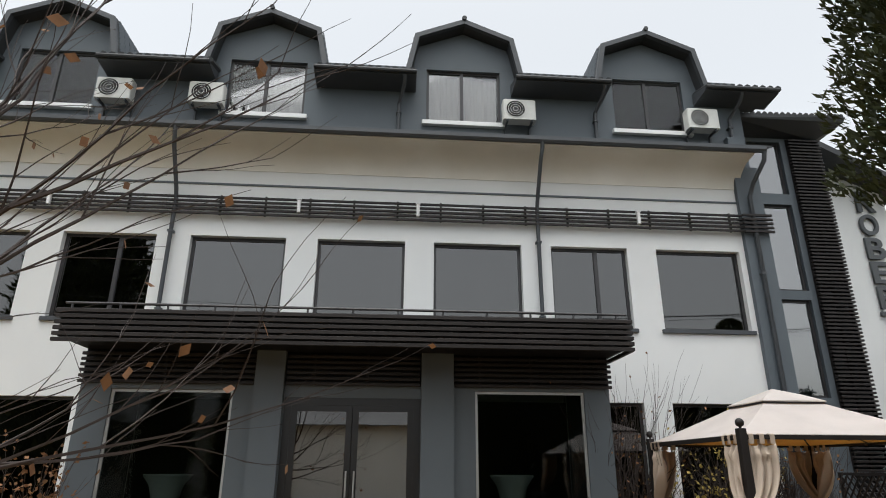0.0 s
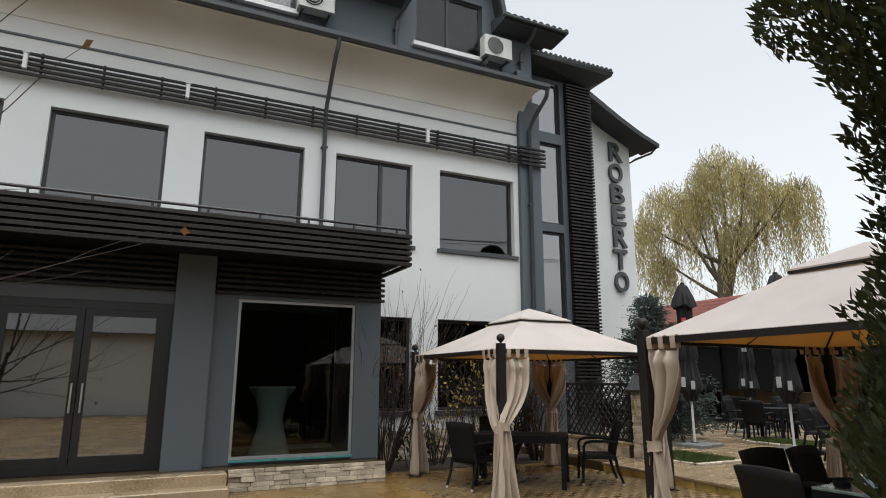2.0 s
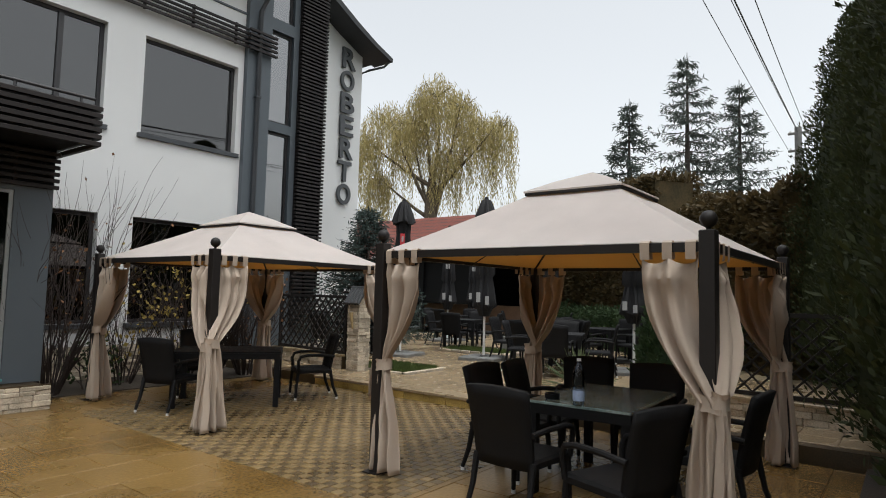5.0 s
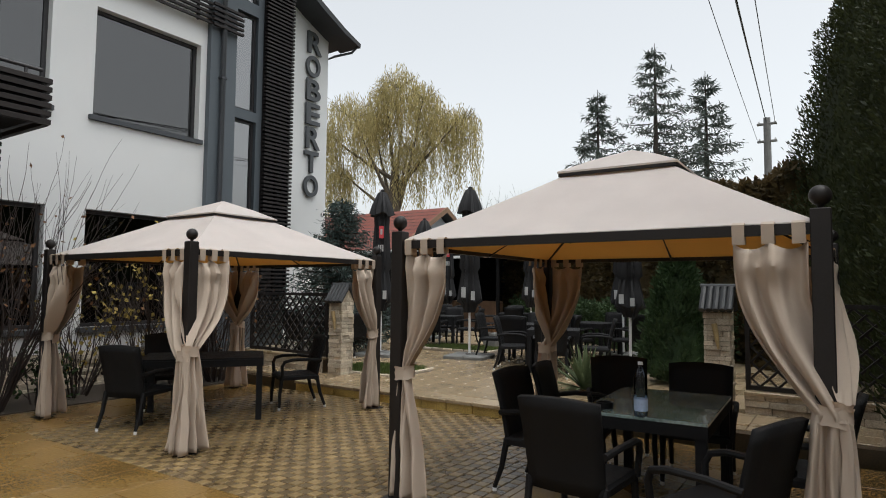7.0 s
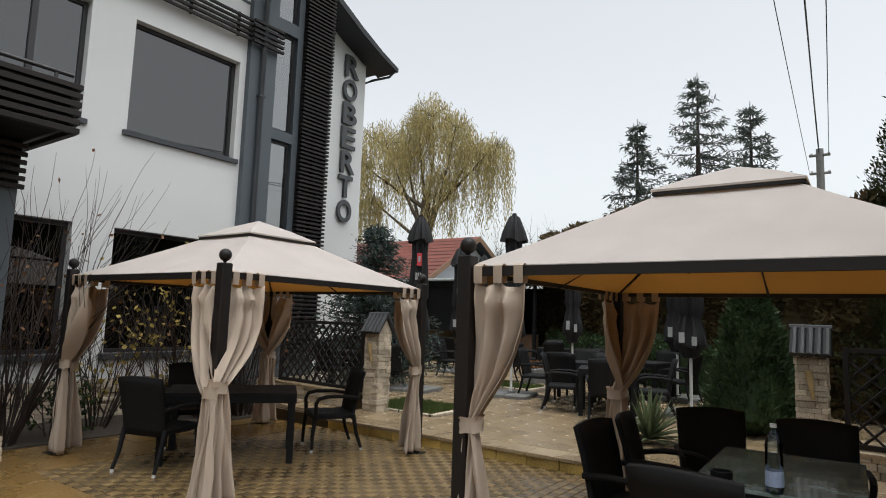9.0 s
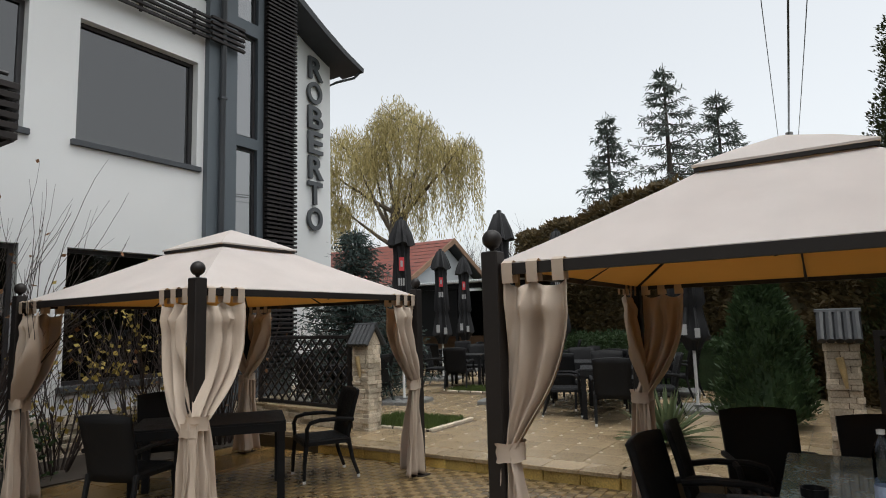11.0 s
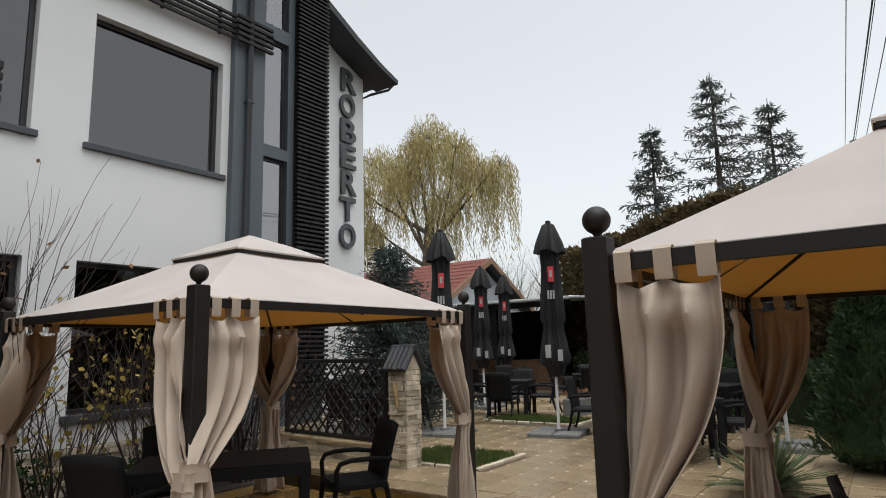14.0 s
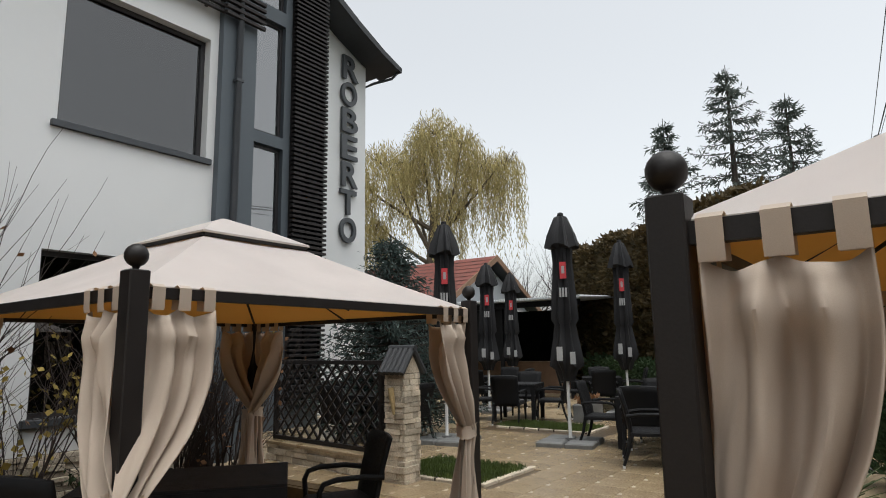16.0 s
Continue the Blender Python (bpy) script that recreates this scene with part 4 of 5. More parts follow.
def lattice(x0, y0, x1, y1, z0, z1, label):
    t = thing("lattice_fence", label, "fence", "lattice fences")
    p, q = Vector((x0, y0, 0)), Vector((x1, y1, 0))
    length, d = (q - p).length, (q - p).normalized()
    ang = math.degrees(math.atan2(d.y, d.x))
    m = pose(x0, y0, 0, 0, 0, ang)
    for a, b2, c, e in ((0, z0, length, z0 + 0.05), (0, z1 - 0.05, length, z1)):
        part("frame_rail", B().box(a, -0.03, b2, c, 0.03, e, m), POST, t)
    for a in (0, length - 0.05):
        part("frame_post", B().box(a, -0.031, z0 - 0.15, a + 0.05, 0.031, z1 + 0.003, m), POST, t)
    h = z1 - z0
    for s, yy in ((1, -0.008), (-1, 0.008)):
        u = -h
        while u < length:
            a, b2 = (u, u + h) if s > 0 else (u + h, u)
            za, zb = z0, z1
            # clip the strip to the frame
            lo, hi = 0.0, 1.0
            for bound, sign_ in ((0, 1), (length, -1)):
                da, db = (a - bound) * sign_, (b2 - bound) * sign_
                if da < 0 and db < 0:
                    hi = -1
                elif da < 0:
                    lo = max(lo, da / (da - db))
                elif db < 0:
                    hi = min(hi, da / (da - db))
            if hi > lo + 0.03:
                pa = m @ Vector((a + (b2 - a) * lo, yy, za + (zb - za) * lo))
                pb = m @ Vector((a + (b2 - a) * hi, yy, za + (zb - za) * hi))
                part("lath", B().tube([pa, pb], 0.017, 4), POST, t)
            u += 0.19
    wall = thing("low_wall", "low ledge-stone wall under the lattice", "wall")
    rng = random.Random(int(x0 * 100))
    part("core", B().box(0, -0.1, -0.05, length, 0.1, z0 - 0.05, m), JOINT, wall)
    z = 0.0
    while z < z0 - 0.08:
        u = 0.0
        while u < length:
            w = min(rng.uniform(0.15, 0.4), length - u + 0.001)
            for s in (-1, 1):
                part("stone", B().box(u, s * 0.1, z, u + w - 0.005, s * rng.uniform(0.12, 0.15), z + 0.075, m, 0.008), STONEP, wall)
            u += w
        z += 0.08
    part("coping", B().box(0, -0.16, z0 - 0.05, length, 0.16, z0 - 0.005, m, 0.01), SLABJ, wall)


lattice(9.4, 11.45, 9.62, 13.7, 0.42, 1.5, "dark wooden lattice fence between pillar and house")
lattice(9.86, 5.02, 9.76, 3.5, 0.42, 1.45, "dark wooden lattice fence behind the gazebo")

kerb = thing("terrace_step", "ochre stone kerb forming one step up", "step")
pts = [(8.5, 11.2), (8.5, 7.2), (8.75, 6.2), (9.5, 5.62)]
rng = random.Random(4)
for (ax, ay), (bx, by) in zip(pts, pts[1:]):
    p, q = Vector((ax, ay, 0)), Vector((bx, by, 0))
    length, d = (q - p).length, (q - p).normalized()
    m = pose(ax, ay, 0, 0, 0, math.degrees(math.atan2(d.y, d.x)))
    u = 0.0
    while u < length - 0.02:
        w = min(0.4, length - u)
        part("kerb_stone", B().box(u + 0.003, -0.06, -0.03, u + w - 0.003, 0.12, 0.105 + rng.uniform(-0.004, 0.004), m, 0.008), KERB, kerb)
        part("tread_slab", B().box(u + 0.003, -0.09, 0.11, u + w - 0.003, 0.26, 0.15, m, 0.006), SLAB, kerb)
        u += w
structure("floor_edge", B().box(8.55, 6.3, -0.05, 8.62, 11.25, 0.13).box(8.56, 11.2, -0.05, 9.5, 13.0, 0.13), JOINT)


# ---- planting ----
def leaves(b, pts, dirs, size, width, rng, jitter=0.6):
    """One small folded leaf or spray at each point, along its direction."""
    n = len(pts)
    d = dirs + rng.normal(0, jitter, (n, 3))
    d /= np.linalg.norm(d, axis=1)[:, None] + 1e-9
    s = np.cross(d, rng.normal(0, 1, (n, 3)))
    s /= np.linalg.norm(s, axis=1)[:, None] + 1e-9
    l = size * rng.uniform(0.6, 1.4, (n, 1))
    w = width * rng.uniform(0.6, 1.4, (n, 1))
    k0 = len(b.v)
    v = np.stack([pts, pts + d * l * 0.5 + s * w * 0.5, pts + d * l, pts + d * l * 0.5 - s * w * 0.5], 1).reshape(-1, 3)
    b.v += v.tolist()
    b.f += (np.arange(n)[:, None] * 4 + np.arange(4) + k0).tolist()


def lumpy(pts, amp, freq):
    return np.array([noise.noise(Vector(p) * freq) for p in pts])[:, None] * amp


def conifer_column(x, y, r, h, count, size, material, label, name="thuja_tree", z0=0.0, seed=1, shape=0.35, lean=(0, 0)):
    rng = np.random.default_rng(seed)
    t = thing(name, label, "tree")
    part("trunk", B().tube([(x, y, z0 - 0.05), (x + lean[0] * 0.5, y + lean[1] * 0.5, z0 + h * 0.5), (x + lean[0] * 0.9, y + lean[1] * 0.9, z0 + h * 0.92)], [0.09, 0.06, 0.02], 8), BARK, t)
    v = rng.uniform(0, 1, count) ** 0.9
    a = rng.uniform(0, 2 * math.pi, count)
    prof = np.minimum(1, (v + 0.05) * 8) * (1 - v) ** shape
    depth = 1 - 0.45 * rng.uniform(0, 1, count) ** 2
    out = np.stack([np.cos(a), np.sin(a), np.zeros(count)], 1)
    p = np.stack([x + lean[0] * v, y + lean[1] * v, z0 + 0.05 + v * h], 1)
    bump = lumpy(p + out * r, 0.24, 1.8)[:, 0] + lumpy(p + out * r, 0.2, 5.0)[:, 0] + lumpy(p + out * r, 0.16, 13.0)[:, 0]
    p = p + out * (r * prof * depth * (1 + bump))[:, None]
    b = B()
    leaves(b, p, out * 0.5 + np.array([0, 0, 0.7]), size, size * 0.33, rng, 0.35)
    part("crown", b, material, t)
    core = B().tube([(x + lean[0] * q, y + lean[1] * q, z0 + 0.05 + h * q) for q in (0.02, 0.1, 0.3, 0.5, 0.7, 0.85, 0.93)], [r * 0.84 * min(1, (q + 0.05) * 8) * (1 - q) ** shape for q in (0.02, 0.1, 0.3, 0.5, 0.7, 0.85, 0.93)], 12)
    part("inner_crown", core, material, t)
    return t


def hedge(x0, y0, x1, y1, thick, h, z0, count, size, material, label, seed=2, name="hedge"):
    rng = np.random.default_rng(seed)
    p, q = Vector((x0, y0, 0)), Vector((x1, y1, 0))
    length, d = (q - p).length, (q - p).normalized()
    nrm = Vector((d.y, -d.x, 0))
    m = pose(x0, y0, 0, 0, 0, math.degrees(math.atan2(d.y, d.x)))
    t = thing(name, label, "hedge")
    part("inner_crown", B().box(0.12, -thick / 2 + 0.12, z0, length - 0.12, thick / 2 - 0.12, z0 + h - 0.15, m), material, t)
    u, w, s = rng.uniform(0, length, count), rng.uniform(0, 1, count), rng.integers(0, 5, count)
    top = s >= 4
    off = np.where(top, rng.uniform(-thick / 2, thick / 2, count), np.where(s % 2 == 0, -thick / 2, thick / 2))
    z = np.where(top, h, w * h) + z0
    nn = np.where(top[:, None], np.array([[0, 0, 1.0]]), np.array([[nrm.x, nrm.y, 0.25]]) * np.where(off < 0, 1, -1)[:, None])
    pts = np.stack([x0 + d.x * u - nrm.x * off, y0 + d.y * u - nrm.y * off, z], 1)
    pts += nn * (lumpy(pts, 0.28, 0.9) + lumpy(pts, 0.14, 3.0) - rng.uniform(0, 0.18, (count, 1)))
    b = B()
    leaves(b, pts, nn, size, size * 0.55, rng, 0.6)
    part("crown", b, material, t)
    return t


def branching(b, p, d, length, r, depth, rng, tips, spread=0.5, droop=0.0, kids=3):
    q = [Vector(p)]
    v = Vector(d).normalized()
    n = 4
    for i in range(n):
        v = (v + Vector((rng.uniform(-1, 1), rng.uniform(-1, 1), rng.uniform(-0.6, 0.8))) * 0.13 - Vector((0, 0, droop))).normalized()
        q.append(q[-1] + v * length / n)
    b.tube(q, [r * (1 - 0.55 * i / n) for i in range(n + 1)], 6 if r > 0.02 else 4, False)
    tips += q[2:]
    if depth:
        for k2 in range(kids):
            s = q[1 + (k2 * 3) // kids + (1 if k2 else 0)] if k2 < kids - 1 else q[-1]
            w = (v + Vector((rng.uniform(-1, 1), rng.uniform(-1, 1), rng.uniform(-0.7, 1))) * spread * (1.2 if k2 < kids - 1 else 0.6)).normalized()
            branching(b, s, w, length * rng.uniform(0.6, 0.8), r * 0.5, depth - 1, rng, tips, spread, droop, kids)


def shrub(x, y, h, count, leaf, label, seed, name="shrub", nleaf=60, size=0.06, z0=0.0, spread=0.45):
    rng = random.Random(seed)
    t = thing(name, label, "shrub")
    b, tips = B(), []
    for i in range(count):
        a = rng.uniform(0, 6.28)
        branching(b, (x + 0.12 * math.cos(a), y + 0.12 * math.sin(a), z0 - 0.03), (0.35 * math.cos(a), 0.35 * math.sin(a), 1), h * rng.uniform(0.45, 0.62), 0.014, 2, rng, tips, spread)
    part("branchwork", b, TWIG, t)
    if nleaf:
        lb, nr = B(), np.random.default_rng(seed)
        pick = np.array([tuple(tips[rng.randrange(len(tips))]) for _ in range(nleaf)])
        leaves(lb, pick, np.tile([0, 0, -0.6], (nleaf, 1)), size, size * 0.8, nr, 0.8)
        part("foliage", lb, leaf, t)
    return t


conifer_column(2.54, 2.5, 0.53, 5.6, 250000, 0.03, THUJA, "tall dense dark green thuja beside the path", seed=3, shape=0.15, lean=(-0.12, 0.12))
for i, (x, y, r, h) in enumerate(((14.6, 3.3, 1.9, 7.3), (12.0, 2.5, 1.45, 6.8), (10.5, 2.5, 1.3, 6.5), (8.6, 2.5, 1.25, 6.2), (6.5, 2.15, 1.15, 6.2), (4.75, 1.9, 0.95, 5.8))):
    conifer_column(x, y, r, h, 60000 if i < 2 else 30000, 0.085, THUJA, "tall dark thuja in the boundary row", seed=20 + i, shape=0.42 if i == 0 else 0.2)
conifer_column(11.75, 6.2, 0.62, 2.1, 9000, 0.1, PINE, "bushy green pine in the bed behind the step", "pine_shrub", 0.12, 31, 0.5)
hedge(25.2, 15.6, 18.6, 8.2, 1.4, 5.0, 0.0, 30000, 0.17, HEDGE, "tall clipped hedge turning brown at its top")
hedge(18.4, 7.9, 14.6, 4.4, 1.3, 3.8, 0.0, 22000, 0.14, HEDGE, "clipped hedge with a browned flat top", 9)
hedge(22.5, 14.2, 14.6, 6.0, 0.8, 1.05, 0.14, 14000, 0.1, PINE, "low clipped green hedge along the terrace", 5)


def spruce(x, y, h, r, seed, label, leaf=SPRUCE, size=0.26, whorl=7, name="spruce_tree"):
    rng = np.random.default_rng(seed)
    t = thing(name, label, "tree")
    part("trunk", B().tube([(x, y, -0.05), (x, y, h * 0.6), (x, y, h)], [0.017 * h, 0.0095 * h, 0.012], 8), BARK, t)
    b, br = B(), B()
    z = h * 0.12
    while z < h * 0.985:
        f = 1 - z / h
        for j in range(whorl):
            a = rng.uniform(0, 6.28)
            ln = r * (f ** 0.8) * rng.uniform(0.65, 1.15) + 0.12
            o = np.array([math.cos(a), math.sin(a), 0])
            s = np.linspace(0.08, 1, 7)
            curve = np.array([[x, y, z]]) + o * (s * ln)[:, None] + np.array([0, 0, 1.0]) * ((-0.32 * s + 0.34 * s ** 2) * ln)[:, None]
            br.tube([tuple(c) for c in curve], [0.03 * (1 - 0.8 * q) for q in s], 4, False)
            k2 = int(20 + 60 * ln / r)
            u = rng.uniform(0.1, 1, k2)
            pts = np.stack([np.interp(u, s, curve[:, i]) for i in range(3)], 1)
            pts += rng.normal(0, 0.05, (k2, 3))
            leaves(b, pts, np.tile(o * 0.6 + np.array([0, 0, -0.35]), (k2, 1)), size, size * 0.21, rng, 0.5)
        z += h * 0.035
    part("branchwork", br, BARK, t)["kind"] = "stuff"
    part("crown", b, leaf, t)


spruce(29.3, 10.9, 12.7, 3.9, 1, "tall grey-green spruce with a thin pointed top")
spruce(31.0, 9.1, 11.6, 3.5, 2, "grey-green spruce behind the hedge")
spruce(28.6, 13.3, 10.8, 2.8, 3, "slender grey-green spruce behind the hedge")
spruce(12.45, 14.0, 3.75, 1.75, 41, "young blue spruce beside the lattice", BLUE, 0.13, 12, "blue_spruce")


def willow(x, y, h, w):
    rng, nr = random.Random(8), np.random.default_rng(8)
    t = thing("willow_tree", "large weeping willow with yellowing hanging twigs", "tree")
    b, tips = B(), []
    b.tube([(x, y, -0.1), (x + 0.1, y, h * 0.2), (x - 0.2, y, h * 0.42), (x, y, h * 0.6)], [0.6, 0.5, 0.42, 0.25], 12)
    lobes = [(0.2, 0.0, 1.0, 0.17), (-0.9, 1.0, 0.95, 0.13), (-3.4, -1.0, 0.86, 0.17), (3.5, 0.5, 0.85, 0.15), (-1.9, 1.5, 0.86, 0.14), (2.0, -1.6, 0.9, 0.12), (-5.2, 0.5, 0.76, 0.11), (4.9, -0.8, 0.83, 0.12), (-4.2, 0.6, 0.6, 0.10), (1.0, -0.5, 0.7, 0.10)]
    side = Vector((0.6, -0.8, 0))
    away = Vector((0.8, 0.6, 0))
    lb = B()
    for du, dv, f, rr in lobes:
        c = Vector((x, y, 0)) + side * du * w / 11.5 + away * dv
        top, rad = h * f, rr * w
        fork = h * rng.uniform(0.36, 0.56)
        b.tube([(x, y, fork), (x + (c.x - x) * 0.3, y + (c.y - y) * 0.3, fork + (top - fork) * 0.22), (x + (c.x - x) * 0.72 + rng.uniform(-0.4, 0.4), y + (c.y - y) * 0.72, fork + (top - fork) * 0.55), (c.x, c.y, top - rad * 0.5)], [0.17, 0.12, 0.07, 0.03], 8, False)
        for i in range(7):
            a, e = rng.uniform(0, 6.28), rng.uniform(0.1, 0.9)
            branching(b, (c.x, c.y, top - rad * 0.9), (math.cos(a), math.sin(a), e), rad * 0.6, 0.035, 1, rng, tips, 0.4, 0.03)
        for i in range(int(2000 * rr)):
            a, q = rng.uniform(0, 6.28), math.sqrt(rng.random()) * (1 + rng.gauss(0, 0.1))
            p = c + Vector((math.cos(a), math.sin(a), 0)) * rad * q
            z = top - rad * 0.75 * q * q - rng.random() ** 2 * rad * 0.5 + rng.gauss(0, 0.15)
            ln = (0.06 + 0.30 * rng.random() ** 1.3 * min(1, q + 0.15)) * h
            n = max(4, int(ln * 5))
            s = np.linspace(0, 1, n)
            pts = np.stack([p.x + 0.3 * s * rng.uniform(-1, 1) + nr.normal(0, 0.05, n), p.y + 0.3 * s * rng.uniform(-1, 1) + nr.normal(0, 0.05, n), np.maximum(2.5, z - s * ln)], 1)
            leaves(lb, pts, np.tile([0, 0, -1.0], (n, 1)), 0.36, 0.05, nr, 0.3)
    low = Vector((x, y, h * 0.22)) - side * 6.5
    b.tube([(x, y, h * 0.14), tuple(Vector((x, y, h * 0.16)) - side * 2.2), tuple(Vector((x, y, h * 0.2)) - side * 4.4), tuple(low)], [0.3, 0.24, 0.18, 0.1], 8, False)
    part("trunk", b, WILLOWBARK, t, "", True)
    part("crown", lb, WILLOW, t, "thin yellow-green hanging twigs")


willow(34.2, 29.3, 16.9, 10.5)


def yucca(x, y, z0):
    rng = random.Random(6)
    t = thing("yucca", "spiky grey-green yucca in the terrace edge", "plant")
    for i in range(130):
        a, e = rng.uniform(0, 6.28), rng.uniform(0.12, 1.35)
        ln = rng.uniform(0.42, 0.72)
        d = Vector((math.cos(a) * math.cos(e), math.sin(a) * math.cos(e), math.sin(e)))
        s = Vector((-math.sin(a), math.cos(a), 0))
        rows = []
        for u in (0, 0.3, 0.6, 0.85, 1.0):
            c = Vector((x, y, z0 + 0.06)) + d * ln * u - Vector((0, 0, 0.16 * u * u * math.cos(e) * ln))
            wd = 0.026 * (1 - u ** 3) + 0.0015
            rows.append([tuple(c - s * wd), tuple(c + Vector((0, 0, -0.006))), tuple(c + s * wd)])
        part("blade", B().sheet(rows), YUCCA, t)


yucca(10.0, 7.1, 0.14)
shrub(5.0, 12.95, 2.7, 36, RUST, "bare reddish shrub against the white wall", 1, nleaf=120)
shrub(6.2, 13.3, 1.6, 13, YELLOW, "twiggy shrub with a few yellow leaves", 2, nleaf=160, size=0.075)
shrub(7.3, 13.4, 2.1, 16, YELLOW, "twiggy shrub with yellow leaves below the window", 3, nleaf=220, size=0.08)
shrub(8.3, 13.0, 2.0, 34, RUST, "bare dark shrub behind the gazebo", 4, nleaf=120)
shrub(7.75, 13.2, 1.7, 26, RUST, "bare dark shrub behind the gazebo", 14, nleaf=80)
shrub(5.6, 13.0, 0.7, 9, PINE, "low green plant in the soil bed", 5, nleaf=500, size=0.06, spread=0.8)
shrub(6.9, 12.9, 0.5, 9, PINE, "low green plant in the soil bed", 7, nleaf=500, size=0.06, spread=0.8)
shrub(-4.6, 12.0, 1.6, 10, RUST, "reddish shrub beside the entrance", 8, nleaf=500, size=0.07)


def maple(x, y):
    rng, nr = random.Random(12), np.random.default_rng(12)
    t = thing("maple_tree", "young bare maple with a few brown leaves", "tree")
    b, tips = B(), []
    b.tube([(x, y, -0.05), (x + 0.1, y, 1.2), (x + 0.25, y + 0.1, 2.2)], [0.06, 0.05, 0.035], 8)
    for d, z, ln in (((0.9, 0.35, 0.75), 1.6, 1.5), ((0.6, 0.5, 1.0), 2.1, 1.7), ((0.95, 0.2, 0.2), 1.2, 1.4), ((0.8, -0.1, 0.45), 1.9, 1.4), ((-0.6, 0.2, 0.8), 1.8, 1.4), ((0.9, 0.5, 0.05), 1.5, 1.3), ((0.1, 0.3, 1), 2.2, 1.6)):
        branching(b, (x + 0.2 * (z - 1.2) / 1.0 + 0.08, y + 0.05, z), d, ln, 0.022, 3, rng, tips, 0.5)
    part("branchwork", b, TWIG, t)
    lb = B()
    pick = np.array([tuple(tips[rng.randrange(len(tips))]) for _ in range(50)])
    leaves(lb, pick, np.tile([0, 0, -0.8], (50, 1)), 0.075, 0.07, nr, 0.6)
    part("foliage", lb, RUST, t)


maple(-2.15, 4.35)

# grass patches in the terrace
for (x0, y0, x1, y1) in ((9.65, 10.25, 10.7, 11.6), (14.0, 10.9, 14.8, 12.7)):
    gr = thing("grass_patch", "small green lawn patch framed by stone edging", "lawn")
    part("soil", B().box(x0, y0, 0.13, x1, y1, 0.165), SOIL, gr)
    nr = np.random.default_rng(int(x0 * 10))
    n = int((x1 - x0) * (y1 - y0) * 4500)
    pts = np.stack([nr.uniform(x0, x1, n), nr.uniform(y0, y1, n), np.full(n, 0.16)], 1)
    b = B()
    leaves(b, pts, np.tile([0, 0, 1.0], (n, 1)), 0.07, 0.01, nr, 0.35)
    gs = part("grass", b, GRASS, gr)
    gs["kind"] = "stuff"
    for a in np.arange(x0, x1, 0.3):
        for y in (y0, y1):
            part("edging", B().box(a + 0.004, y - 0.04, 0.13, a + 0.296, y + 0.04, 0.178, None, 0.01), STONEP, gr)
    for a in np.arange(y0, y1, 0.3):
        for x in (x0, x1):
            part("edging", B().box(x - 0.04, a + 0.044, 0.13, x + 0.04, a + 0.3, 0.178, None, 0.01), STONEP, gr)


# ---- umbrellas ----
def umbrella(x, y, top, seed, z0=0.15):
    rng = random.Random(seed)
    t = thing("parasol", "closed black market parasol on a white pole", "parasol", "closed parasols")
    part("pole", B().tube([(x, y, z0), (x, y, top)], 0.026, 10), POLE, t, "white metal pole")
    b = 0.95 + z0
    h = top - b
    prof = [(0.02, 1.0), (0.09, 0.985), (0.2, 0.87), (0.245, 0.80), (0.15, 0.79), (0.14, 0.7), (0.17, 0.5), (0.19, 0.36), (0.145, 0.33), (0.2, 0.2), (0.24, 0.1), (0.15, 0.06), (0.1, 0.0)]
    rows, n, ph = [], 32, rng.uniform(0, 6)
    for r, f in prof:
        rows.append([(x + r * (1 + 0.22 * math.sin(8 * a + ph + f * 2)) * math.cos(a), y + r * (1 + 0.22 * math.sin(8 * a + ph + f * 2)) * math.sin(a), b + f * h + 0.04 * math.sin(4 * a + ph) * (r > 0.19)) for a in np.linspace(0, 2 * math.pi, n + 1)])
    cl = part("canopy", B().sheet(rows), UMB, t, "folded black canvas", True)
    part("top_cap", B().lathe(x, y, [(0.05, top - 0.005), (0.045, top + 0.03), (0.01, top + 0.045)], 10), UMB, t)
    d = Vector((3.5 - x, 6.2 - y, 0)).normalized()
    s = Vector((-d.y, d.x, 0))
    def patch(name, u0, u1, f0, f1, off, material):
        o = Vector((x, y, 0)) + d * off
        part(name, B().sheet([[tuple(o + s * u + Vector((0, 0, b + f * h))) for u in (u0, u1)] for f in (f0, f1)]), material, cl, "printed mark")
    patch("print", -0.05, 0.05, 0.60, 0.70, 0.2, UMBRED)
    patch("print", -0.022, 0.022, 0.63, 0.675, 0.204, UMBWHITE)
    for i in range(3):
        patch("print", -0.07 + i * 0.045, -0.04 + i * 0.045, 0.49, 0.545, 0.215, UMBWHITE)
    patch("print", 0.05, 0.13, 0.10, 0.17, 0.28, UMBWHITE)
    patch("print", -0.15, -0.06, 0.12, 0.2, 0.27, UMBWHITE)
    bs = part("base", B().box(x - 0.06, y - 0.06, z0, x + 0.06, y + 0.06, z0 + 0.1), BASE, t)
    for i in range(4):
        part("weight", B().box(-0.02 + 0.05, -0.2 + 0.2, 0, 0.44, 0.42, 0.075, pose(x, y, z0, 0, 0, 90 * i + 12), 0.02), BASE, bs, "concrete ballast slab")


for i, (x, y, top) in enumerate(((12.05, 12.45, 3.72), (12.8, 10.65, 3.74), (16.3, 14.3, 3.62), (17.2, 11.3, 3.95), (15.1, 8.1, 3.6), (12.9, 7.3, 3.2), (19.0, 15.2, 3.7))):
    umbrella(x, y, top, i)

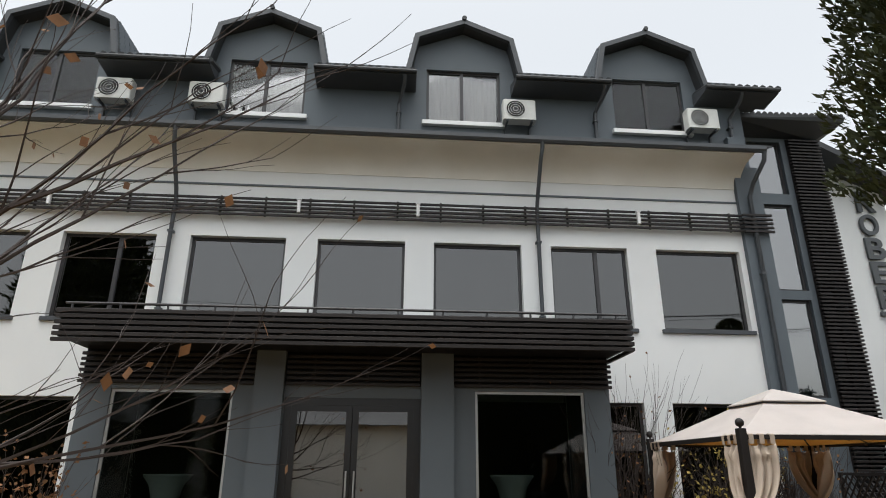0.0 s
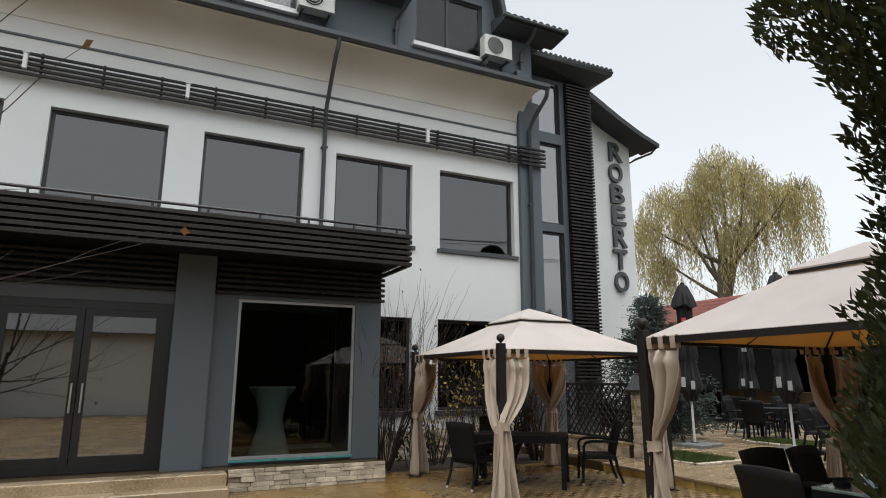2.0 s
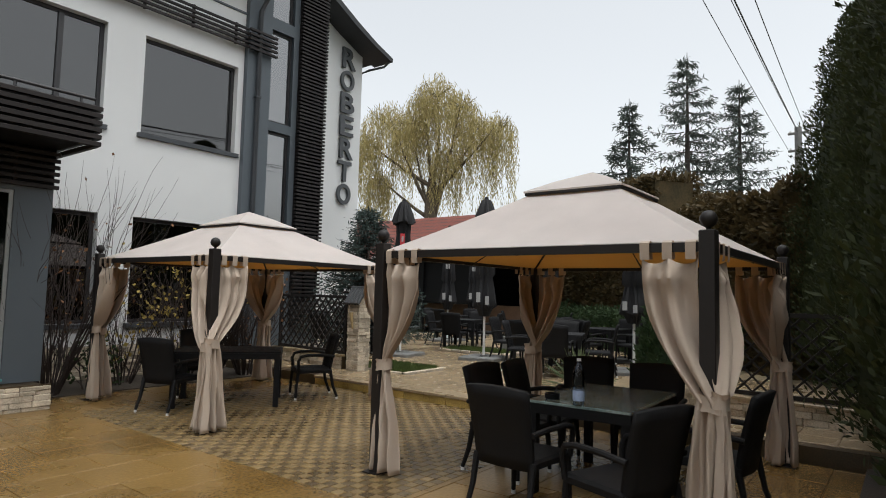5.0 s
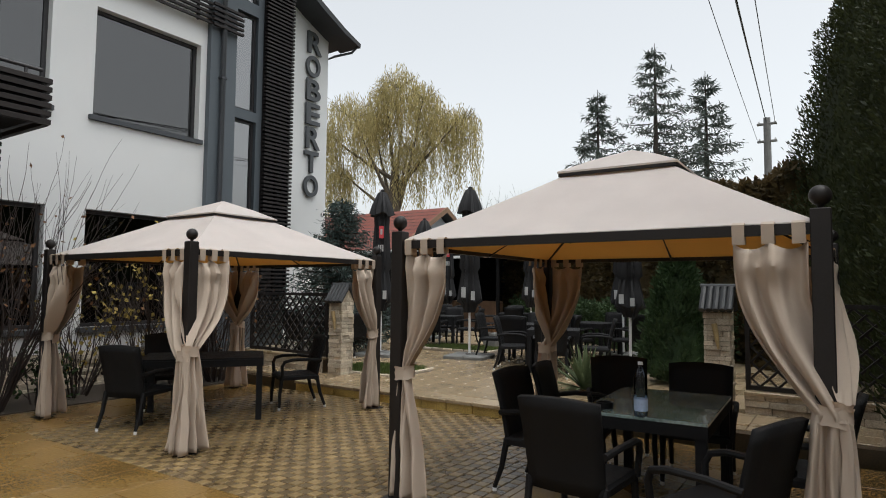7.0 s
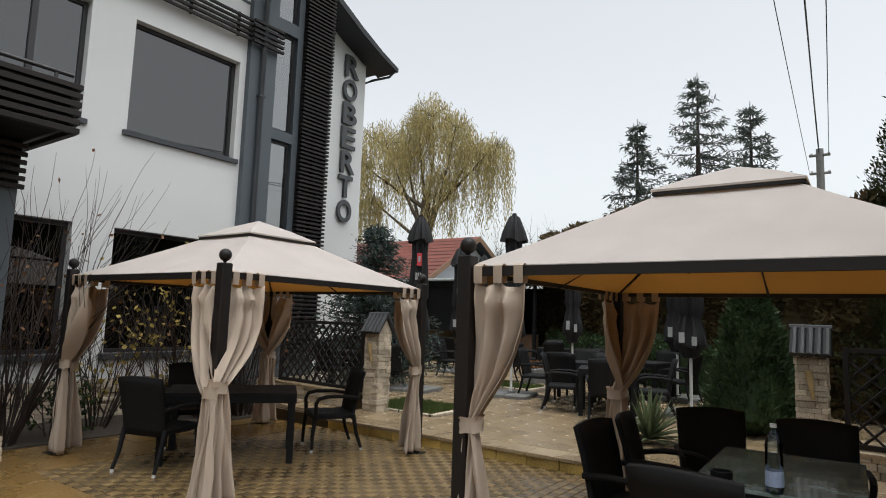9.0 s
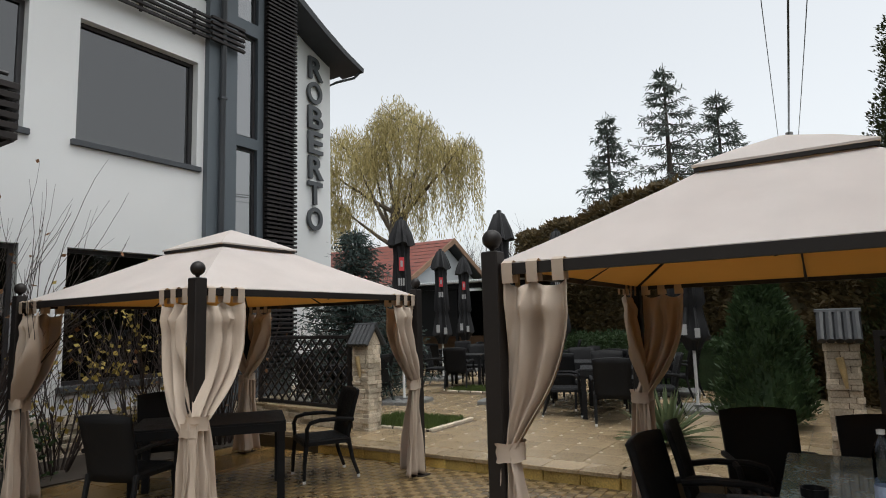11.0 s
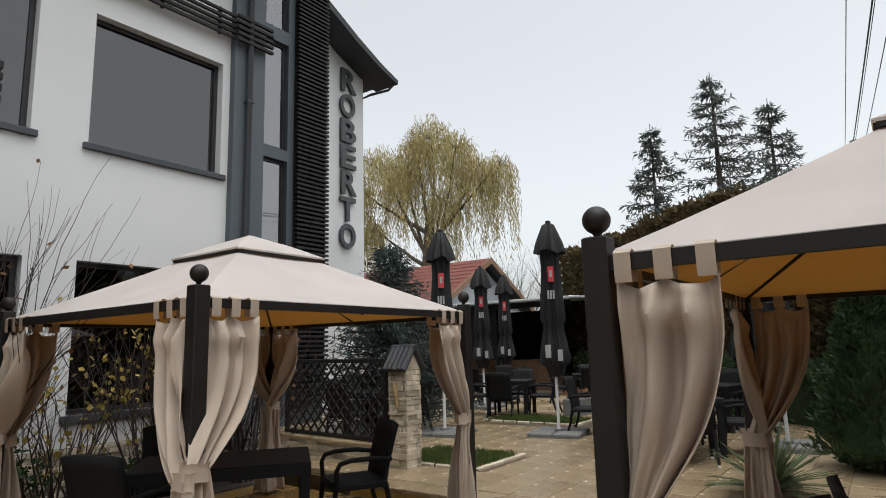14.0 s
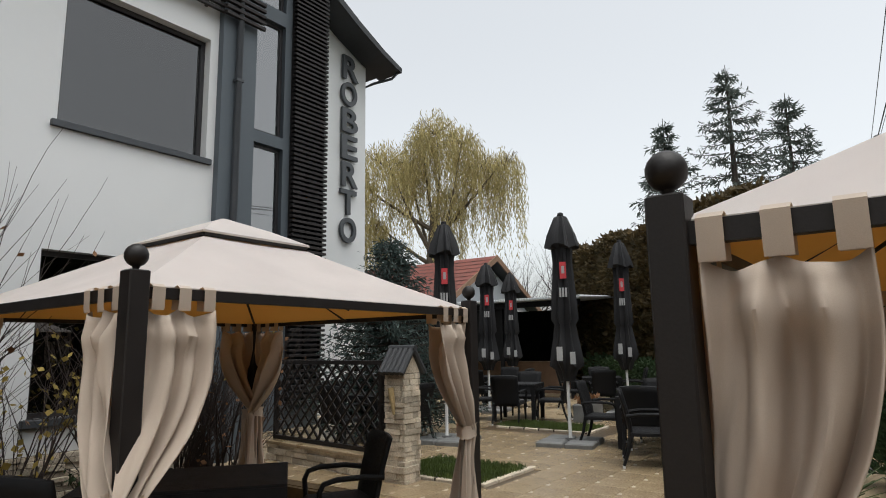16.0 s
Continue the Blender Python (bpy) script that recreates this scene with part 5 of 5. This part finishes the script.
pl = thing("planter", "pale concrete planter with small red flowers", "planter")
part("trough", B().box(15.3, 11.4, 0.15, 16.0, 11.75, 0.5, None, 0.02), BASE, pl)
lb, nr = B(), np.random.default_rng(3)
pts = np.stack([nr.uniform(15.35, 15.95, 260), nr.uniform(11.42, 11.73, 260), nr.uniform(0.48, 0.62, 260)], 1)
leaves(lb, pts, np.tile([0, 0, 1.0], (260, 1)), 0.09, 0.05, nr, 0.7)
part("bloom", lb, RUST, pl)

# ---- bar shed, house, far things ----
bar = thing("bar_pavilion", "dark open bar pavilion under a corrugated roof", "pavilion")
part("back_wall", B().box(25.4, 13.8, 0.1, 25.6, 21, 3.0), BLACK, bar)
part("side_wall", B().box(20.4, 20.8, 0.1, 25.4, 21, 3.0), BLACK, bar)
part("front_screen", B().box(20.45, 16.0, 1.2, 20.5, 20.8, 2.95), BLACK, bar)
rs = B()
y = 13.6
while y < 21.2:
    rs.tube([(20.0, y, 3.02), (25.8, y, 3.3)], 0.045, 6)
    y += 0.09
part("roof_sheet", rs, SHEET, bar, "pale corrugated roof sheet", True)
for y in (14.0, 16.3, 18.6, 20.7):
    part("post", B().box(20.35, y, 0.13, 20.45, y + 0.1, 2.98), BLACK, bar)
part("beam", B().box(20.3, 13.7, 2.8, 20.4, 21, 2.97), BLACK, bar)
part("counter", B().box(22.0, 15.0, 0.13, 22.6, 20, 1.15, None, 0.02), BRICKRED, bar)

hs = thing("house", "grey house with a red tiled gable roof", "house")
hx, hy = 26.4, 20.6
part("wall", B().prism([(hx - 3.6, 0), (hx + 3.6, 0), (hx + 3.6, 3.2), (hx, 5.25), (hx - 3.6, 3.2)], hy, hy + 10), HOUSE, hs)
for s in (-1, 1):
    rf = B().prism([(hx, 5.5), (hx + s * 4.3, 3.05), (hx + s * 4.3, 2.93), (hx, 5.36)], hy - 0.5, hy + 10.5)
    part("roof_slope", rf, ROOF, hs)
    tile = B()
    for i in range(12):
        for j in range(36):
            u, y0 = i / 12, hy - 0.5 + j * 0.305
            tile.add([(hx + s * 4.3 * (u + q), yy, 5.52 - 2.45 * (u + q) + (0.05 if q else 0.02)) for q in (0, 0.09) for yy in (y0, y0 + 0.29)], [(0, 1, 3, 2)])
    part("tile_field", tile, REDTILE, hs, "red roof tiles")["kind"] = "stuff"
    part("barge_board", B().prism([(hx, 5.56), (hx + s * 4.35, 3.1), (hx + s * 4.35, 2.86), (hx, 5.3)], hy - 0.56, hy - 0.5), BRICKRED, hs)
part("string_course", B().box(hx - 3.6, hy - 0.03, 3.15, hx + 3.6, hy - 0.001, 3.3), SILLW, hs)
w = part("window", frame_ring(hx - 0.7, 1.2, hx + 0.7, 2.5, hy - 0.05, hy - 0.002, 0.08), SILLW, hs)
part("pane", B().box(hx - 0.62, hy - 0.03, 1.28, hx + 0.62, hy - 0.004, 2.42), GLASS, w)
shed = thing("shed", "low brown-roofed outbuilding behind the house wing", "shed")
part("wall", B().box(19, 25.5, 0, 23.5, 29, 2.6), HOUSE, shed)
part("roof", B().prism([(25.0, 2.6), (25.0, 2.75), (27.3, 4.3), (29.5, 2.75), (29.5, 2.6)], 18.6, 24, "x"), BRICKRED, shed)

pole = thing("utility_pole", "grey utility pole carrying overhead cables", "pole")
part("mast", B().tube([(26.8, 6.27, 0), (26.8, 6.27, 8.0)], [0.17, 0.12], 10), BASE, pole)
for z in (7.1, 7.75):
    part("insulator_bracket", B().box(26.72, 5.95, z, 26.88, 6.6, z + 0.06, None, 0.01), BASE, pole)
    for y in (6.0, 6.52):
        part("insulator", B().lathe(26.8, y, [(0.03, z + 0.061), (0.045, z + 0.09), (0.03, z + 0.13), (0.01, z + 0.15)], 8), POLE, pole)
for y0, m, z0, z1, r in ((6.6, 0.05, 7.2, 7.5, 0.008), (6.3, 0.058, 7.9, 6.6, 0.016), (6.27, 0.056, 7.8, 6.4, 0.008), (6.0, 0.058, 7.8, 6.9, 0.010)):
    pts = [(26.8 - 40 * q, y0 - 40 * q * m, z0 + (z1 - z0) * q - 0.5 * math.sin(math.pi * q)) for q in np.linspace(0, 1, 24)]
    solo("overhead_cable", B().tube(pts, r, 5), WIRE, "black overhead cable crossing the sky", "cable", "overhead cables")

rng = random.Random(21)
for i, (x, y, h) in enumerate(((46, 34, 7), (50, 31, 8), (55, 36, 8), (44, 24, 7.5), (48, 22, 7))):
    b, tips = B(), []
    t = thing("bare_tree", "hazy leafless tree in the distance", "tree")
    b.tube([(x, y, -0.1), (x, y, h * 0.35)], [0.2, 0.15], 7)
    for j in range(7):
        a = rng.uniform(0, 6.28)
        branching(b, (x, y, h * 0.3), (0.5 * math.cos(a), 0.5 * math.sin(a), 1), h * 0.42, 0.07, 3, rng, tips, 0.5)
    part("branchwork", b, TWIG, t)

# what stands behind the walker, mirrored in the glass
nb = thing("neighbour_house", "long white house across the yard with a dark roof", "house")
part("wall", B().box(-14, -13, 0, 16, -9.2, 3.6), OPPOSITE, nb)
part("roof", B().prism([(-13.6, 3.6), (-11, 5.4), (-8.6, 3.6)], -14.5, 16.5, "x"), ROOF, nb)
conifer_column(-14.5, -4, 4.0, 18.0, 14000, 0.5, THUJA, "tall dark conifer across the yard", "conifer_tree", 0.0, 77, 0.5)
for i, (x, y) in enumerate(((-6, -6), (-8, -3), (4.5, -6.5))):
    conifer_column(x, y, 1.2, 6.0, 5000, 0.2, THUJA, "dark thuja across the yard", seed=60 + i)

# ---- loose paving pieces ----
rng = random.Random(33)
PITCH = 0.105
far = {0: B(), 1: B()}
shared = [[B().box(0.004, 0.004, -0.012, PITCH - 0.004, PITCH - 0.004, 0.001 * i - 0.003 * dark, None, 0.006).data("paver", (PAVER, PAVER_DK)[dark]) for i in range(3)] for dark in (0, 1)]
near = 0
for i in range(35):
    for j in range(49):
        x, y = 4.77 + i * PITCH, 6.25 + j * PITCH
        dark = (i + j) % 2
        if 7.4 < y < 9.2 and 6.6 < x and near < 300:
            q = new("paver", shared[dark][rng.randrange(3)])
            q.parent, q.location = patio, (x, y, 0)
            near += 1
        else:
            far[dark].box(x + 0.004, y + 0.004, -0.012, x + PITCH - 0.004, y + PITCH - 0.004, 0.001 * rng.randrange(3) - 0.003 * dark, None, 0.006)
for dark in (0, 1):
    part("pavers", far[dark], (PAVERJ, PAVERJ_DK)[dark], patio)["kind"] = "stuff"
flag = B()
y = -9.0
row = 0
while y < 12.6:
    h = rng.choice((0.42, 0.55, 0.48))
    x = -14 + rng.uniform(0, 0.4)
    while x < 8.4:
        w = rng.uniform(0.45, 0.85)
        x1 = min(x + w, 8.43)
        y1 = min(y + h, 12.7)
        # lay the stone round the bed of small pavers
        cuts = [(x, y, x1, y1)]
        if x1 > 4.77 and y1 > 6.25 and y < 11.39:
            cuts = [(x, y, min(x1, 4.77), y1), (max(x, 4.77), y, x1, min(y1, 6.25)), (max(x, 4.77), max(y, 11.395), x1, y1)]
        for xa, ya, xb, yb in cuts:
            if xb - xa > 0.03 and yb - ya > 0.03:
                flag.box(xa + 0.003, ya + 0.003, -0.012, xb - 0.003, yb - 0.003, rng.uniform(-0.002, 0.001), None, 0.003)
        x += w
    y += h
fl = part("flagstones", flag, FLAG, patio)
fl["kind"] = "stuff"
base = {}
farj = B()
cnt = 0
for i in range(46):
    for j in range(35):
        x, y = 8.78 + i * 0.4, 3.3 + j * 0.4
        if any(a - 0.45 < x < c + 0.05 and p - 0.45 < y < q + 0.05 for a, p, c, q in ((9.65, 10.25, 10.7, 11.6), (14.0, 10.9, 14.8, 12.7))):
            continue
        if x < 15 and 7 < y < 13 and cnt < 300:
            if "m" not in base:
                base["m"] = B().box(0.003, 0.003, 0.138, 0.397, 0.397, 0.15, None, 0.005).data("slab", SLAB)
            s = new("slab", base["m"])
            s.parent, s.location = terrace, (x, y, rng.uniform(-0.001, 0.001))
            cnt += 1
        else:
            farj.box(x + 0.003, y + 0.003, 0.138, x + 0.397, y + 0.397, 0.15 + rng.uniform(-0.001, 0.001), None, 0.005)
fj = part("slabs", farj, SLABJ, terrace)
fj["kind"] = "stuff"
